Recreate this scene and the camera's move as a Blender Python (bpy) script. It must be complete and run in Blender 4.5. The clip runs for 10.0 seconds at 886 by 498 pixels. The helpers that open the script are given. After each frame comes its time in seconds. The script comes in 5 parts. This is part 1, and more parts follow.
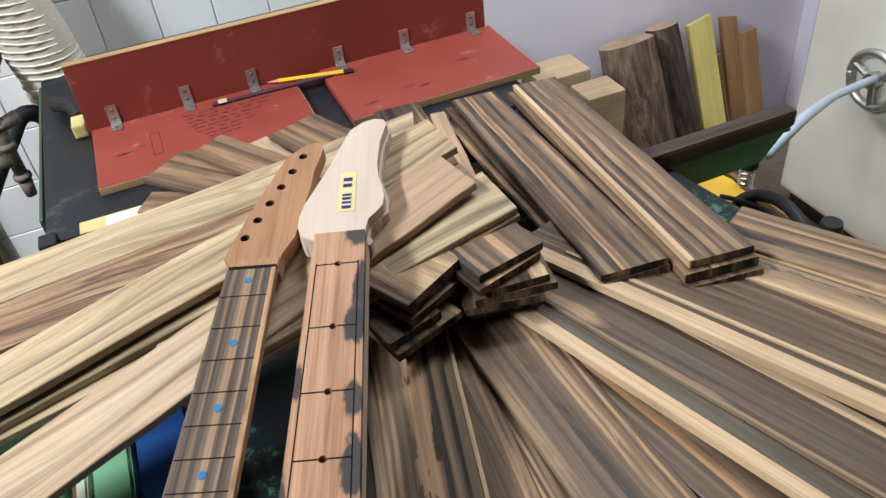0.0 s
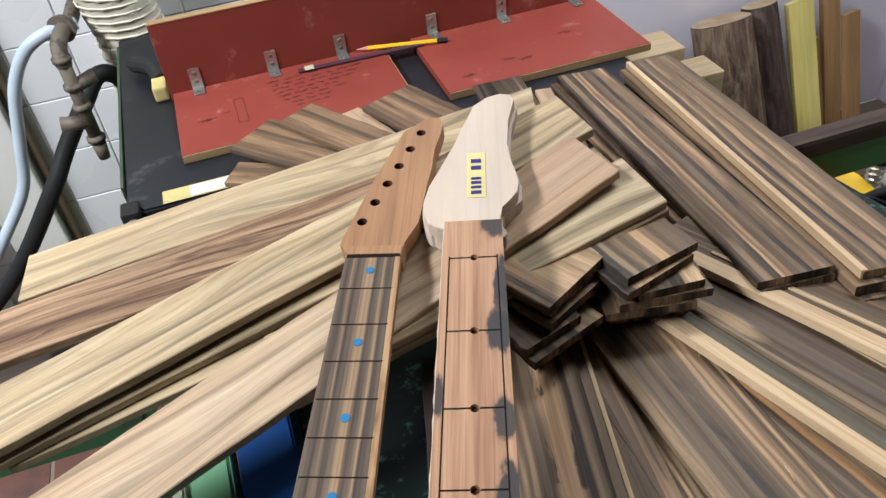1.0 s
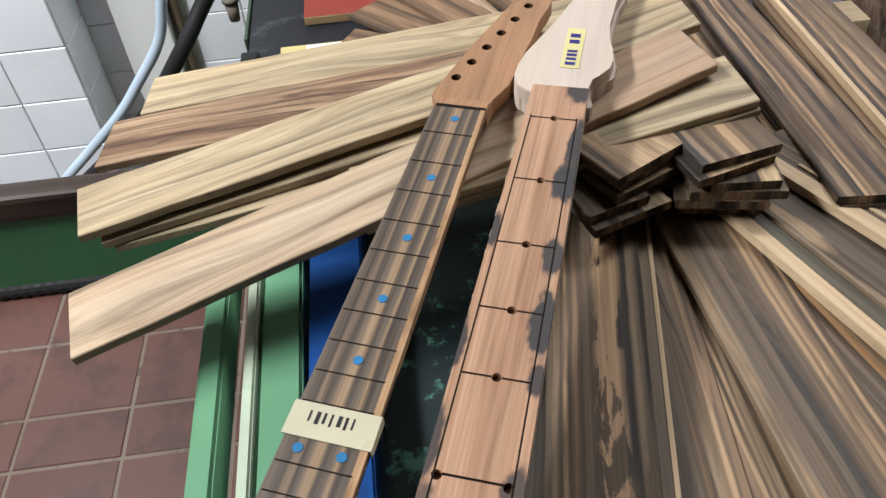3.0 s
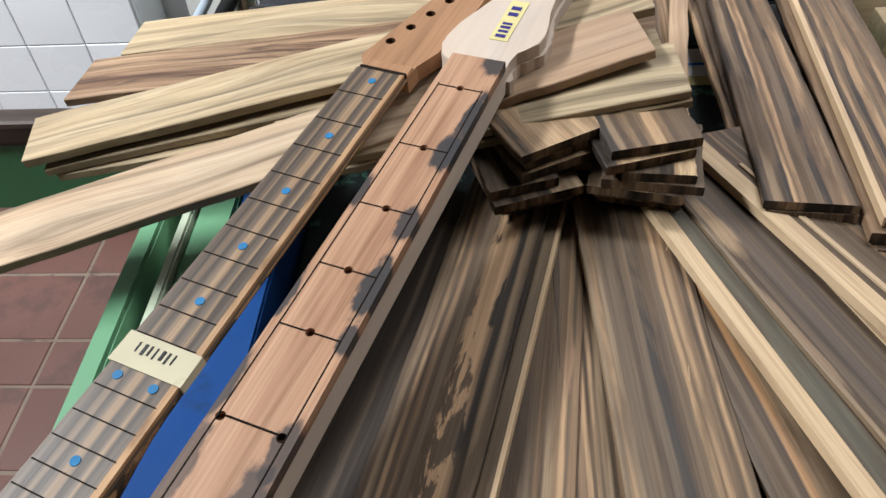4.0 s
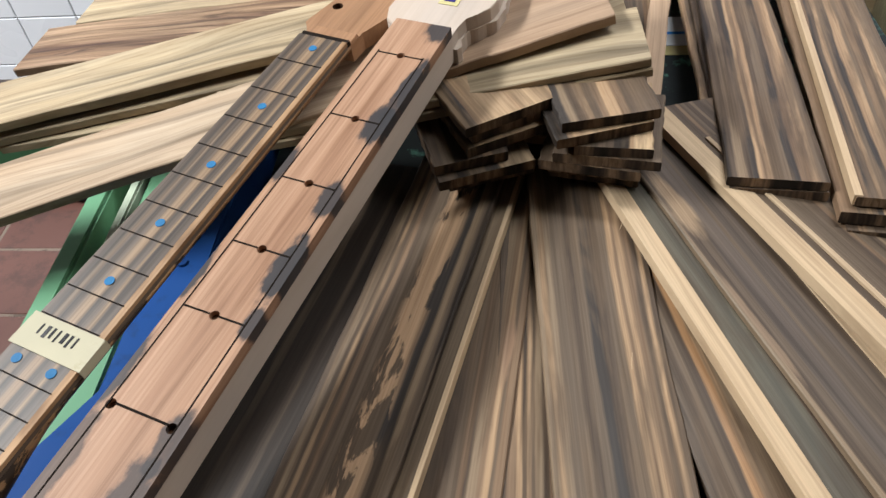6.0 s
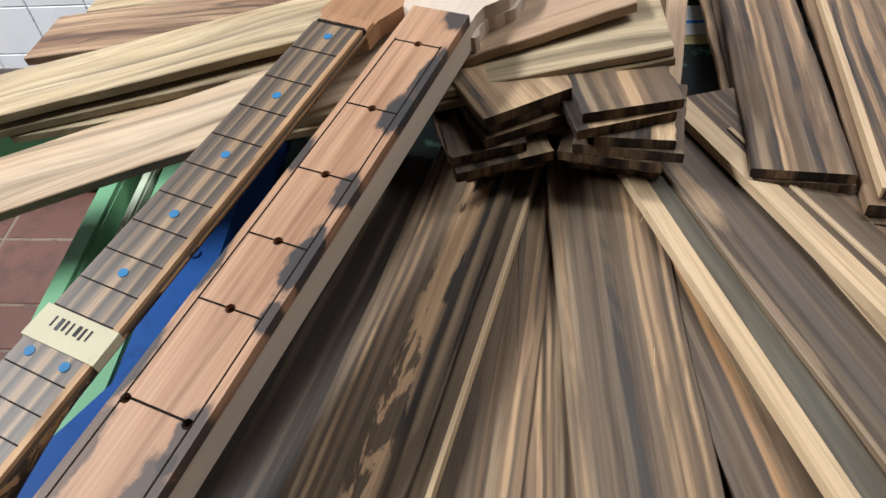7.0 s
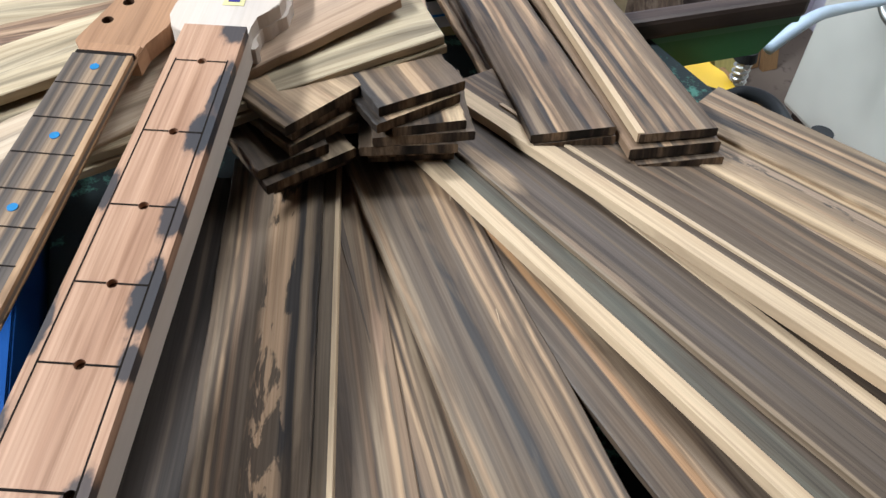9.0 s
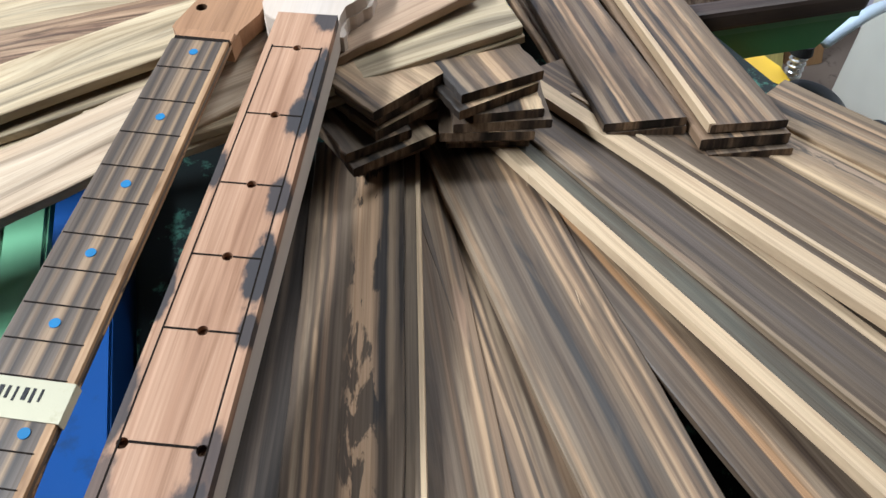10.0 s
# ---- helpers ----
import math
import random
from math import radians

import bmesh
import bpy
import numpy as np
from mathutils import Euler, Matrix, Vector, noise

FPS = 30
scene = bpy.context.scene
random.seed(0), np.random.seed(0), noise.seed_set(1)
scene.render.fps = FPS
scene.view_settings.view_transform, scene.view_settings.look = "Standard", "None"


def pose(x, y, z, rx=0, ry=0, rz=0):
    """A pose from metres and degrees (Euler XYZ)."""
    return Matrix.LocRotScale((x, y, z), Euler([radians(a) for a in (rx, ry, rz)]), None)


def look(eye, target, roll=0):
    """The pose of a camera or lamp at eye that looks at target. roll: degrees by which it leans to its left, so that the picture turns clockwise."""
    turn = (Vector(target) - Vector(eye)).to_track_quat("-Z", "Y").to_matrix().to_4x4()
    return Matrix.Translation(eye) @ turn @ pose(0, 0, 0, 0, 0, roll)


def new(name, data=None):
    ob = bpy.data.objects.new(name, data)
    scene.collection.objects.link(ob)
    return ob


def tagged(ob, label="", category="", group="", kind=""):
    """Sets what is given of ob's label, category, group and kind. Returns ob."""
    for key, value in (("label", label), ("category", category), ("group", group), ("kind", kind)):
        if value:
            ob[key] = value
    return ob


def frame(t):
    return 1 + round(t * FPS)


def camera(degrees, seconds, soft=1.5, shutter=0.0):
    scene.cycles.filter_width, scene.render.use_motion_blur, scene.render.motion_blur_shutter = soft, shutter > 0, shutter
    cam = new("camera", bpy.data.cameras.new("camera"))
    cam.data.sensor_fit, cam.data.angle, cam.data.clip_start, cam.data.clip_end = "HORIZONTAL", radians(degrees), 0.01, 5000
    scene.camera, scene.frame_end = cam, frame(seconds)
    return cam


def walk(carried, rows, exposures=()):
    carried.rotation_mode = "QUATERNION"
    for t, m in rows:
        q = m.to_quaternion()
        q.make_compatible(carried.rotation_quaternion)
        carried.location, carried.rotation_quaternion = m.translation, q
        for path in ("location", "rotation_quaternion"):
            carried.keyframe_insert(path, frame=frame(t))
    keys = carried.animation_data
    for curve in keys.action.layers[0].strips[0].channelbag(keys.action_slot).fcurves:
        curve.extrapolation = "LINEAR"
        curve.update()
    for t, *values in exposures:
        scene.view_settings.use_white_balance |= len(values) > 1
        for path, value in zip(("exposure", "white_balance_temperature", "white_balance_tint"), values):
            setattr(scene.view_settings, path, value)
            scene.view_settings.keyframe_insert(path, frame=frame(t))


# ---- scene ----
cam = camera(59.1, 10.0)
PATH = [
    (0, (0.098, -0.03, 1.498), (0.305, 1.511, 0.24), -6.9),
    (0.5, (0.076, -0.015, 1.491), (0.27, 1.522, 0.226), -5.9),
    (1, (0.028, 0.052, 1.468), (0.127, 1.57, 0.17), -6.7),
    (1.5, (0.01, 0.079, 1.455), (0.062, 1.573, 0.127), -6.1),
    (2, (-0.022, 0.059, 1.44), (-0.033, 1.509, 0.062), -4.5),
    (2.5, (-0.021, 0.018, 1.434), (-0.12, 1.432, 0.023), -4.9),
    (3, (0.045, -0.016, 1.44), (-0.126, 1.4, 0.037), -4.4),
    (3.2, (0.088, -0.017, 1.445), (-0.116, 1.397, 0.046), -4.4),
    (4.5, (0.222, 0.022, 1.408), (-0.261, 1.308, -0.046), -6.2),
    (5, (0.234, 0.041, 1.405), (-0.266, 1.302, -0.064), -7.6),
    (5.5, (0.247, 0.033, 1.402), (-0.189, 1.328, -0.059), -6.0),
    (7, (0.237, 0.04, 1.392), (-0.219, 1.306, -0.087), -6.6),
    (7.5, (0.232, 0.04, 1.389), (-0.217, 1.301, -0.096), -6.4),
    (8, (0.244, 0.043, 1.37), (-0.083, 1.313, -0.14), -5.5),
    (8.5, (0.222, 0.05, 1.371), (0.16, 1.343, -0.153), -1.8),
    (9, (0.181, 0.018, 1.393), (0.368, 1.361, -0.077), 2.1),
    (9.5, (0.082, 0.002, 1.377), (0.229, 1.341, -0.101), 2.0),
    (10, (0.139, 0.003, 1.404), (0.263, 1.334, -0.083), 1.3),
]
walk(cam, [(t, look(eye, target, roll)) for t, eye, target, roll in PATH],
     [(0.0, -0.06, 6600, 10), (1.5, -0.12, 6600, 10), (2.5, -0.14, 6550, 10), (3.0, -0.16, 6550, 10), (4.5, -0.08, 6600, 10), (7.5, -0.06, 6600, 10), (8.0, 0.0, 6400, 10),
      (8.5, 0.22, 6050, 8), (9.0, 0.23, 5900, 7), (10.0, 0.16, 5900, 7)])

# ---- light: two overhead area lamps, both out of view, in a closed workshop ----
def area_lamp(name, at, size_x, size_y, watts, colour):
    data = bpy.data.lights.new(name, "AREA")
    data.shape, data.size, data.size_y, data.energy, data.color = "RECTANGLE", size_x, size_y, watts, colour
    ob = new(name, data)
    ob.location = at
    return ob


area_lamp("ceiling_tube_light", (-1.40, 0.25, 2.50), 0.25, 1.2, 114, (0.91, 0.965, 1.0))
# added fill lamp that brightens the boards on the right and the back wall
area_lamp("ceiling_tube_light", (0.85, 1.15, 2.56), 1.2, 0.22, 29, (0.91, 0.965, 1.0))
world = bpy.data.worlds.new("world")
scene.world = world
world.use_nodes = True
world.node_tree.nodes["Background"].inputs[0].default_value = (0.75, 0.8, 0.9, 1)
world.node_tree.nodes["Background"].inputs[1].default_value = 0.25


# ---- materials ----
class Mat:
    """A small helper for node materials."""

    def __init__(self, name, rough=0.6, metal=0.0):
        self.m = bpy.data.materials.new(name)
        self.m.use_nodes = True
        self.t = self.m.node_tree
        self.b = self.t.nodes["Principled BSDF"]
        self.b.inputs["Roughness"].default_value = rough
        self.b.inputs["Metallic"].default_value = metal

    def node(self, kind, **props):
        n = self.t.nodes.new(kind)
        for k, v in props.items():
            if k in ("operation", "blend_type", "data_type", "feature", "wave_type", "bands_direction"):
                if k == "operation":
                    n.operation = v
                elif k == "blend_type":
                    n.blend_type = v
                elif k == "data_type":
                    n.data_type = v
                elif k == "feature":
                    n.feature = v
                elif k == "wave_type":
                    n.wave_type = v
                else:
                    n.bands_direction = v
            else:
                n.inputs[k.replace("_", " ")].default_value = v
        return n

    def link(self, a, b):
        self.t.links.new(a, b)

    def coords(self, scale=(1, 1, 1), spread=5.0):
        """Object coordinates in metres, moved at random for each object, then scaled."""
        tc = self.node("ShaderNodeTexCoord")
        info = self.node("ShaderNodeObjectInfo")
        mul = self.node("ShaderNodeMath", operation="MULTIPLY")
        mul.inputs[1].default_value = spread
        self.link(info.outputs["Random"], mul.inputs[0])
        add = self.node("ShaderNodeVectorMath", operation="ADD")
        self.link(tc.outputs["Object"], add.inputs[0])
        self.link(mul.outputs[0], add.inputs[1])
        mp = self.node("ShaderNodeVectorMath", operation="MULTIPLY")
        mp.inputs[1].default_value = scale
        self.link(add.outputs[0], mp.inputs[0])
        return mp.outputs[0]

    def noise(self, vec, scale, detail=4, rough=0.55, distort=0.0):
        n = self.node("ShaderNodeTexNoise", Scale=scale, Detail=detail, Roughness=rough, Distortion=distort)
        self.link(vec, n.inputs["Vector"])
        return n.outputs["Fac"]

    def ramp(self, fac, stops):
        n = self.node("ShaderNodeValToRGB")
        e = n.color_ramp.elements
        while len(e) < len(stops):
            e.new(0.5)
        for el, (p, c) in zip(e, stops):
            el.position = p
            el.color = (*c, 1) if len(c) == 3 else c
        self.link(fac, n.inputs[0])
        return n.outputs[0]

    def mix(self, fac, a, b, kind="MIX"):
        n = self.node("ShaderNodeMix", data_type="RGBA", blend_type=kind)
        for value, sock in ((fac, n.inputs[0]), (a, n.inputs[6]), (b, n.inputs[7])):
            if isinstance(value, (int, float)):
                sock.default_value = value
            elif isinstance(value, tuple):
                sock.default_value = (*value, 1)
            else:
                self.link(value, sock)
        return n.outputs[2]

    def bump(self, fac, strength=0.3, distance=0.001):
        n = self.node("ShaderNodeBump", Strength=strength, Distance=distance)
        self.link(fac, n.inputs["Height"])
        self.link(n.outputs[0], self.b.inputs["Normal"])

    def colour(self, out):
        if isinstance(out, tuple):
            self.b.inputs["Base Color"].default_value = (*out, 1)
        else:
            self.link(out, self.b.inputs["Base Color"])

    def rough(self, fac, lo, hi):
        r = self.ramp(fac, [(0.3, (lo,) * 3), (0.7, (hi,) * 3)])
        self.link(r, self.b.inputs["Roughness"])


def wood(name, stops, stretch=(1.6, 26, 26), warp=0.010, fine=0.5, rough=0.55, streak=None, dark=None, pores=(0.42, 0.34, 0.29), spread=5.0, rings=None, upright=0.22):
    """Timber with its grain along the object's x axis: bent growth bands, dark veins, fine lines and pores.
    warp: how far the grain wanders, in metres; streak: (colour, from, to) of thin veins; dark: (colour, from, to) of broad blotches."""
    m = Mat(name, rough)
    m.b.inputs["Specular IOR Level"].default_value = 0.22
    p = m.coords((1, 1, 1), spread)
    slow = m.node("ShaderNodeTexNoise", Scale=1.0, Detail=1.2)
    m.link(m.coords((3.2, 14, 14), spread), slow.inputs["Vector"])
    off = m.node("ShaderNodeVectorMath", operation="MULTIPLY_ADD")
    off.inputs[1].default_value = (0, warp * 2, warp * 2)
    off.inputs[2].default_value = (0, -warp, -warp)
    m.link(slow.outputs["Color"], off.inputs[0])
    bent = m.node("ShaderNodeVectorMath", operation="ADD")
    m.link(p, bent.inputs[0])
    m.link(off.outputs[0], bent.inputs[1])

    def scaled(v):
        n = m.node("ShaderNodeVectorMath", operation="MULTIPLY")
        n.inputs[1].default_value = (v[0], v[1], v[2] * upright)
        m.link(bent.outputs[0], n.inputs[0])
        return n.outputs[0]

    base = m.ramp(m.noise(scaled(stretch), 1.0, 3, 0.55), stops)
    if dark:
        c, lo, hi = dark
        mask = m.ramp(m.noise(scaled((stretch[0] * 1.9, stretch[1] * 0.8, stretch[1] * 0.8)), 1.0, 4, 0.7, 0.8), [(lo, (0, 0, 0)), (hi, (1, 1, 1))])
        base = m.mix(mask, base, c)
    if streak:
        c, lo, hi = streak
        veins = m.noise(scaled((stretch[0] * 0.8, stretch[1] * 3.6, stretch[1] * 3.6)), 1.0, 3, 0.6)
        base = m.mix(m.ramp(veins, [(lo, (0, 0, 0)), (hi, (1, 1, 1))]), base, c)
    if rings:
        c, scale, amount = rings
        w = m.node("ShaderNodeTexWave", Scale=scale, Distortion=7.0, Detail=2.5, wave_type="BANDS", bands_direction="Y")
        w.inputs["Detail Scale"].default_value = 0.35
        m.link(scaled((0.13, 1.0, 1.0)), w.inputs["Vector"])
        thin = m.ramp(w.outputs["Fac"], [(0.0, (1, 1, 1)), (0.07, (0.55, 0.55, 0.55)), (0.24, (0, 0, 0))])
        fade = m.ramp(m.noise(m.coords((2.2, 16, 16), spread), 1.0, 2), [(0.36, (0, 0, 0)), (0.62, (amount,) * 3)])
        base = m.mix(m.mix(1.0, thin, fade, "MULTIPLY"), base, c)
    lines = m.noise(scaled((7, 520, 520)), 1.0, 3, 0.65)
    col = m.mix(fine * 0.7, base, m.ramp(lines, [(0.36, pores), (0.60, (1, 1, 1))]), "MULTIPLY")
    fibre = m.noise(scaled((7, 190, 190)), 1.0, 5, 0.65, 0.5)
    col = m.mix(fine * 0.8, col, m.ramp(fibre, [(0.36, tuple(c * 0.85 for c in pores)), (0.52, (1, 1, 1)), (0.70, (1.25, 1.22, 1.18))]), "MULTIPLY")
    patch = m.noise(m.coords((5, 22, 22), spread), 1.0, 3)
    m.colour(m.mix(0.6, col, m.ramp(patch, [(0.3, (0.74, 0.75, 0.78)), (0.7, (1.06, 1.03, 1.0))]), "MULTIPLY"))
    m.bump(lines, 0.3, 0.0006)
    m.rough(patch, rough - 0.08, rough + 0.12)
    return m.m


EBONY = wood("striped_ebony", [(0.36, (0.030, 0.022, 0.016)), (0.44, (0.076, 0.055, 0.039)), (0.50, (0.14, 0.098, 0.066)), (0.54, (0.31, 0.20, 0.118)),
                               (0.62, (0.40, 0.275, 0.175)), (0.68, (0.16, 0.115, 0.082))], (1.3, 38, 38), 0.012, 0.65, 0.5, ((0.032, 0.025, 0.020), 0.57, 0.655))
SAP = wood("pale_sapwood", [(0.3, (0.49, 0.34, 0.205)), (0.6, (0.62, 0.455, 0.29)), (0.75, (0.54, 0.385, 0.24))], (2, 40, 40), 0.004, 0.35)
PALE = wood("pale_figured_timber", [(0.34, (0.28, 0.205, 0.125)), (0.45, (0.42, 0.325, 0.205)), (0.55, (0.49, 0.39, 0.255)), (0.66, (0.36, 0.275, 0.175)), (0.74, (0.49, 0.395, 0.265))],
            (1.8, 22, 22), 0.038, 0.6, 0.6, ((0.34, 0.265, 0.17), 0.55, 0.66), ((0.30, 0.235, 0.155), 0.56, 0.66), (0.6, 0.52, 0.44), 5.0, ((0.13, 0.098, 0.062), 10.0, 0.75))
PALE_PINK = wood("pinkish_figured_timber", [(0.34, (0.32, 0.22, 0.145)), (0.45, (0.45, 0.33, 0.225)), (0.55, (0.51, 0.395, 0.28)), (0.66, (0.40, 0.29, 0.195)), (0.74, (0.51, 0.40, 0.285))],
                 (1.5, 20, 20), 0.036, 0.6, 0.6, ((0.31, 0.23, 0.15), 0.55, 0.64), ((0.34, 0.25, 0.165), 0.56, 0.66), (0.6, 0.52, 0.44), 5.0, ((0.15, 0.105, 0.068), 9.0, 0.75))
BROWN = wood("reddish_brown_timber", [(0.36, (0.17, 0.098, 0.058)), (0.46, (0.29, 0.185, 0.115)), (0.58, (0.37, 0.25, 0.16)), (0.68, (0.25, 0.155, 0.096))], (3.5, 22, 22), 0.03, 0.9, 0.55,
             ((0.085, 0.045, 0.032), 0.56, 0.66), ((0.055, 0.032, 0.026), 0.62, 0.69), rings=((0.06, 0.032, 0.024), 13.0, 0.85))
PINKBROWN = wood("pinkish_brown_timber", [(0.3, (0.31, 0.205, 0.135)), (0.5, (0.40, 0.275, 0.185)), (0.62, (0.43, 0.30, 0.205)), (0.75, (0.34, 0.225, 0.15))], (1.6, 22, 22), 0.014, 0.35)
PINKISH = wood("pinkish_timber", [(0.3, (0.42, 0.29, 0.19)), (0.6, (0.53, 0.37, 0.25)), (0.75, (0.44, 0.31, 0.2))], (2, 24, 24), 0.01, 0.35)
MAPLE = wood("raw_maple", [(0.3, (0.49, 0.40, 0.33)), (0.6, (0.56, 0.465, 0.39)), (0.75, (0.52, 0.43, 0.355))], (2, 30, 30), 0.004, 0.2, 0.6, pores=(0.8, 0.74, 0.68))
ROAST = wood("roasted_maple", [(0.3, (0.28, 0.147, 0.078)), (0.6, (0.385, 0.212, 0.115)), (0.75, (0.32, 0.172, 0.092))], (2, 30, 30), 0.005, 0.3, 0.5)
END_DARK = wood("dark_end_grain", [(0.36, (0.016, 0.012, 0.009)), (0.46, (0.050, 0.034, 0.024)), (0.53, (0.13, 0.085, 0.054)), (0.62, (0.25, 0.165, 0.10)), (0.70, (0.06, 0.042, 0.03))], (40, 55, 20), 0.006, 0.6, 0.7)
END_PALE = wood("pale_end_grain", [(0.36, (0.20, 0.135, 0.08)), (0.5, (0.34, 0.24, 0.145)), (0.66, (0.42, 0.305, 0.19))], (30, 40, 40), 0.006, 0.5, 0.7)
SCRAP = wood("softwood_offcut", [(0.3, (0.48, 0.36, 0.22)), (0.6, (0.58, 0.45, 0.29)), (0.75, (0.52, 0.39, 0.24))], (2, 22, 22), 0.008, 0.3)


def banded(name, width, bands, wander=0.035, fine=0.6, mottle=None, patches=(), rough=0.5, soft=0.012):
    """A sawn board with its own growth bands across the width: bands (from, colour), 0 to 1 across; they wander a little along x.
    mottle: (colour, from, to, threshold) of broken islands inside a band; patches: (x, across, half length, half width, colour) of single figures."""
    m = Mat(name, rough)
    m.b.inputs["Specular IOR Level"].default_value = 0.22
    tc = m.node("ShaderNodeTexCoord")
    sep = m.node("ShaderNodeSeparateXYZ")
    m.link(tc.outputs["Object"], sep.inputs[0])

    def plus(a, k, b):
        n = m.node("ShaderNodeMath", operation="MULTIPLY_ADD")
        n.inputs[1].default_value = k
        m.link(a, n.inputs[0])
        if isinstance(b, float):
            n.inputs[2].default_value = b
        else:
            m.link(b, n.inputs[2])
        return n.outputs[0]

    across = plus(sep.outputs[1], 1 / width, 0.5 - wander * 2 - 0.02)
    across = plus(m.noise(m.coords((4.5, 16, 16)), 1.0, 3, 0.5), wander * 4, across)
    across = plus(m.noise(m.coords((16, 130, 130)), 1.0, 3, 0.6), 0.04, across)
    stops = []
    for k, (v, c) in enumerate(bands):
        end = bands[k + 1][0] if k + 1 < len(bands) else 1.0
        gap = min(soft, (end - v) * 0.35)
        stops += [(max(v + gap, 0), c), (min(end - gap, 1), c)]
    base = m.ramp(across, stops[:32])
    fade = m.ramp(m.noise(m.coords((7, 48, 48)), 1.0, 4, 0.6, 0.3), [(0.46, (0, 0, 0)), (0.60, (0.8,) * 3)])
    mean = tuple(sum(c[k] for _, c in bands) / len(bands) * 0.8 for k in range(3))
    base = m.mix(fade, base, mean)
    if mottle:
        c, lo, hi, cut = mottle
        isles = m.ramp(m.noise(m.coords((16, 60, 60)), 1.0, 5, 0.62, 0.5), [(cut, (0, 0, 0)), (cut + 0.035, (1, 1, 1))])
        window = m.ramp(across, [(lo - 0.06, (0, 0, 0)), (lo + 0.04, (1, 1, 1)), (hi - 0.03, (1, 1, 1)), (hi + 0.04, (0, 0, 0))])
        base = m.mix(m.mix(1.0, isles, window, "MULTIPLY"), base, c)
    ragged = m.noise(m.coords((22, 90, 90)), 1.0, 4, 0.6)
    for px, pv, rx, rv, c in patches:
        dx = plus(sep.outputs[0], 1 / rx, -px / rx)
        dv = plus(across, 1 / rv, -pv / rv)
        both = m.node("ShaderNodeCombineXYZ")
        m.link(dx, both.inputs[0])
        m.link(dv, both.inputs[1])
        size = m.node("ShaderNodeVectorMath", operation="LENGTH")
        m.link(both.outputs[0], size.inputs[0])
        mask = m.ramp(plus(ragged, -1.3, plus(size.outputs["Value"], 1.0, 0.65)), [(0.55, (1, 1, 1)), (0.95, (0, 0, 0))])
        base = m.mix(mask, base, c)
    streak = m.noise(m.coords((3, 150, 150)), 1.0, 4, 0.6, 0.4)
    col = m.mix(0.5, base, m.ramp(streak, [(0.34, (0.42, 0.38, 0.35)), (0.47, (1, 1, 1)), (0.68, (1.3, 1.27, 1.22))]), "MULTIPLY")
    lines = m.noise(m.coords((7, 560, 560)), 1.0, 3, 0.65)
    col = m.mix(fine * 0.7, col, m.ramp(lines, [(0.36, (0.42, 0.35, 0.30)), (0.60, (1, 1, 1))]), "MULTIPLY")
    patch = m.noise(m.coords((6, 30, 30)), 1.0, 3)
    m.colour(m.mix(0.6, col, m.ramp(patch, [(0.3, (0.80, 0.78, 0.77)), (0.7, (1.08, 1.05, 1.02))]), "MULTIPLY"))
    m.bump(lines, 0.3, 0.0006)
    m.rough(patch, rough - 0.08, rough + 0.12)
    return m.m


TAN, SALMON, OLIVE, GREY = (0.385, 0.255, 0.152), (0.34, 0.22, 0.132), (0.25, 0.18, 0.118), (0.142, 0.103, 0.072)
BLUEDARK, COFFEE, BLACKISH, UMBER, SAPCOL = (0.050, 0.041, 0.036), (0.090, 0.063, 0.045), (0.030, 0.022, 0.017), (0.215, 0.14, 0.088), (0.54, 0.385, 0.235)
# bands darkened throughout: the neck's shade is painted into this board's colours
B_NECKSHADE = banded("neck_shaded_ebony", 0.072, [(0, BLACKISH), (0.25, COFFEE), (0.33, BLACKISH), (0.55, COFFEE), (0.62, BLACKISH), (0.82, COFFEE), (0.86, BLUEDARK), (0.93, BLACKISH)])
B_MOTTLED = banded("mottled_ebony", 0.072, [(0, COFFEE), (0.06, OLIVE), (0.12, COFFEE), (0.16, TAN), (0.20, COFFEE), (0.25, UMBER), (0.30, COFFEE), (0.36, GREY), (0.5, COFFEE), (0.60, GREY), (0.74, BLUEDARK), (0.86, OLIVE), (0.93, GREY), (0.97, BLACKISH)],
                   0.03, 0.6, ((0.47, 0.305, 0.185), 0.50, 0.76, 0.465))
B_SLIVER = banded("pale_grey_ebony", 0.072, [(0, GREY), (0.5, OLIVE), (0.7, GREY), (0.85, OLIVE), (0.95, GREY)])
B_NARROW = banded("soft_brown_ebony", 0.072, [(0, COFFEE), (0.55, GREY), (0.63, UMBER), (0.69, COFFEE), (0.72, OLIVE), (0.80, UMBER), (0.85, TAN), (0.9, GREY), (0.94, UMBER)],
                  0.03, 0.6, None, ((0.16, 0.88, 0.03, 0.07, (0.34, 0.22, 0.145)),))
B_UNDER = banded("striped_brown_ebony", 0.072, [(0, COFFEE), (0.1, UMBER), (0.18, TAN), (0.23, COFFEE), (0.27, TAN), (0.31, COFFEE), (0.34, OLIVE), (0.40, COFFEE), (0.46, UMBER), (0.6, GREY), (0.8, TAN)])
B_CENTRE = banded("broad_banded_ebony", 0.080, [(0, OLIVE), (0.05, TAN), (0.10, OLIVE), (0.15, GREY), (0.28, COFFEE), (0.34, GREY), (0.42, BLUEDARK), (0.50, COFFEE), (0.58, GREY), (0.67, TAN), (0.72, UMBER), (0.75, TAN), (0.80, UMBER), (0.86, COFFEE), (0.91, TAN), (0.95, COFFEE)], 0.03)
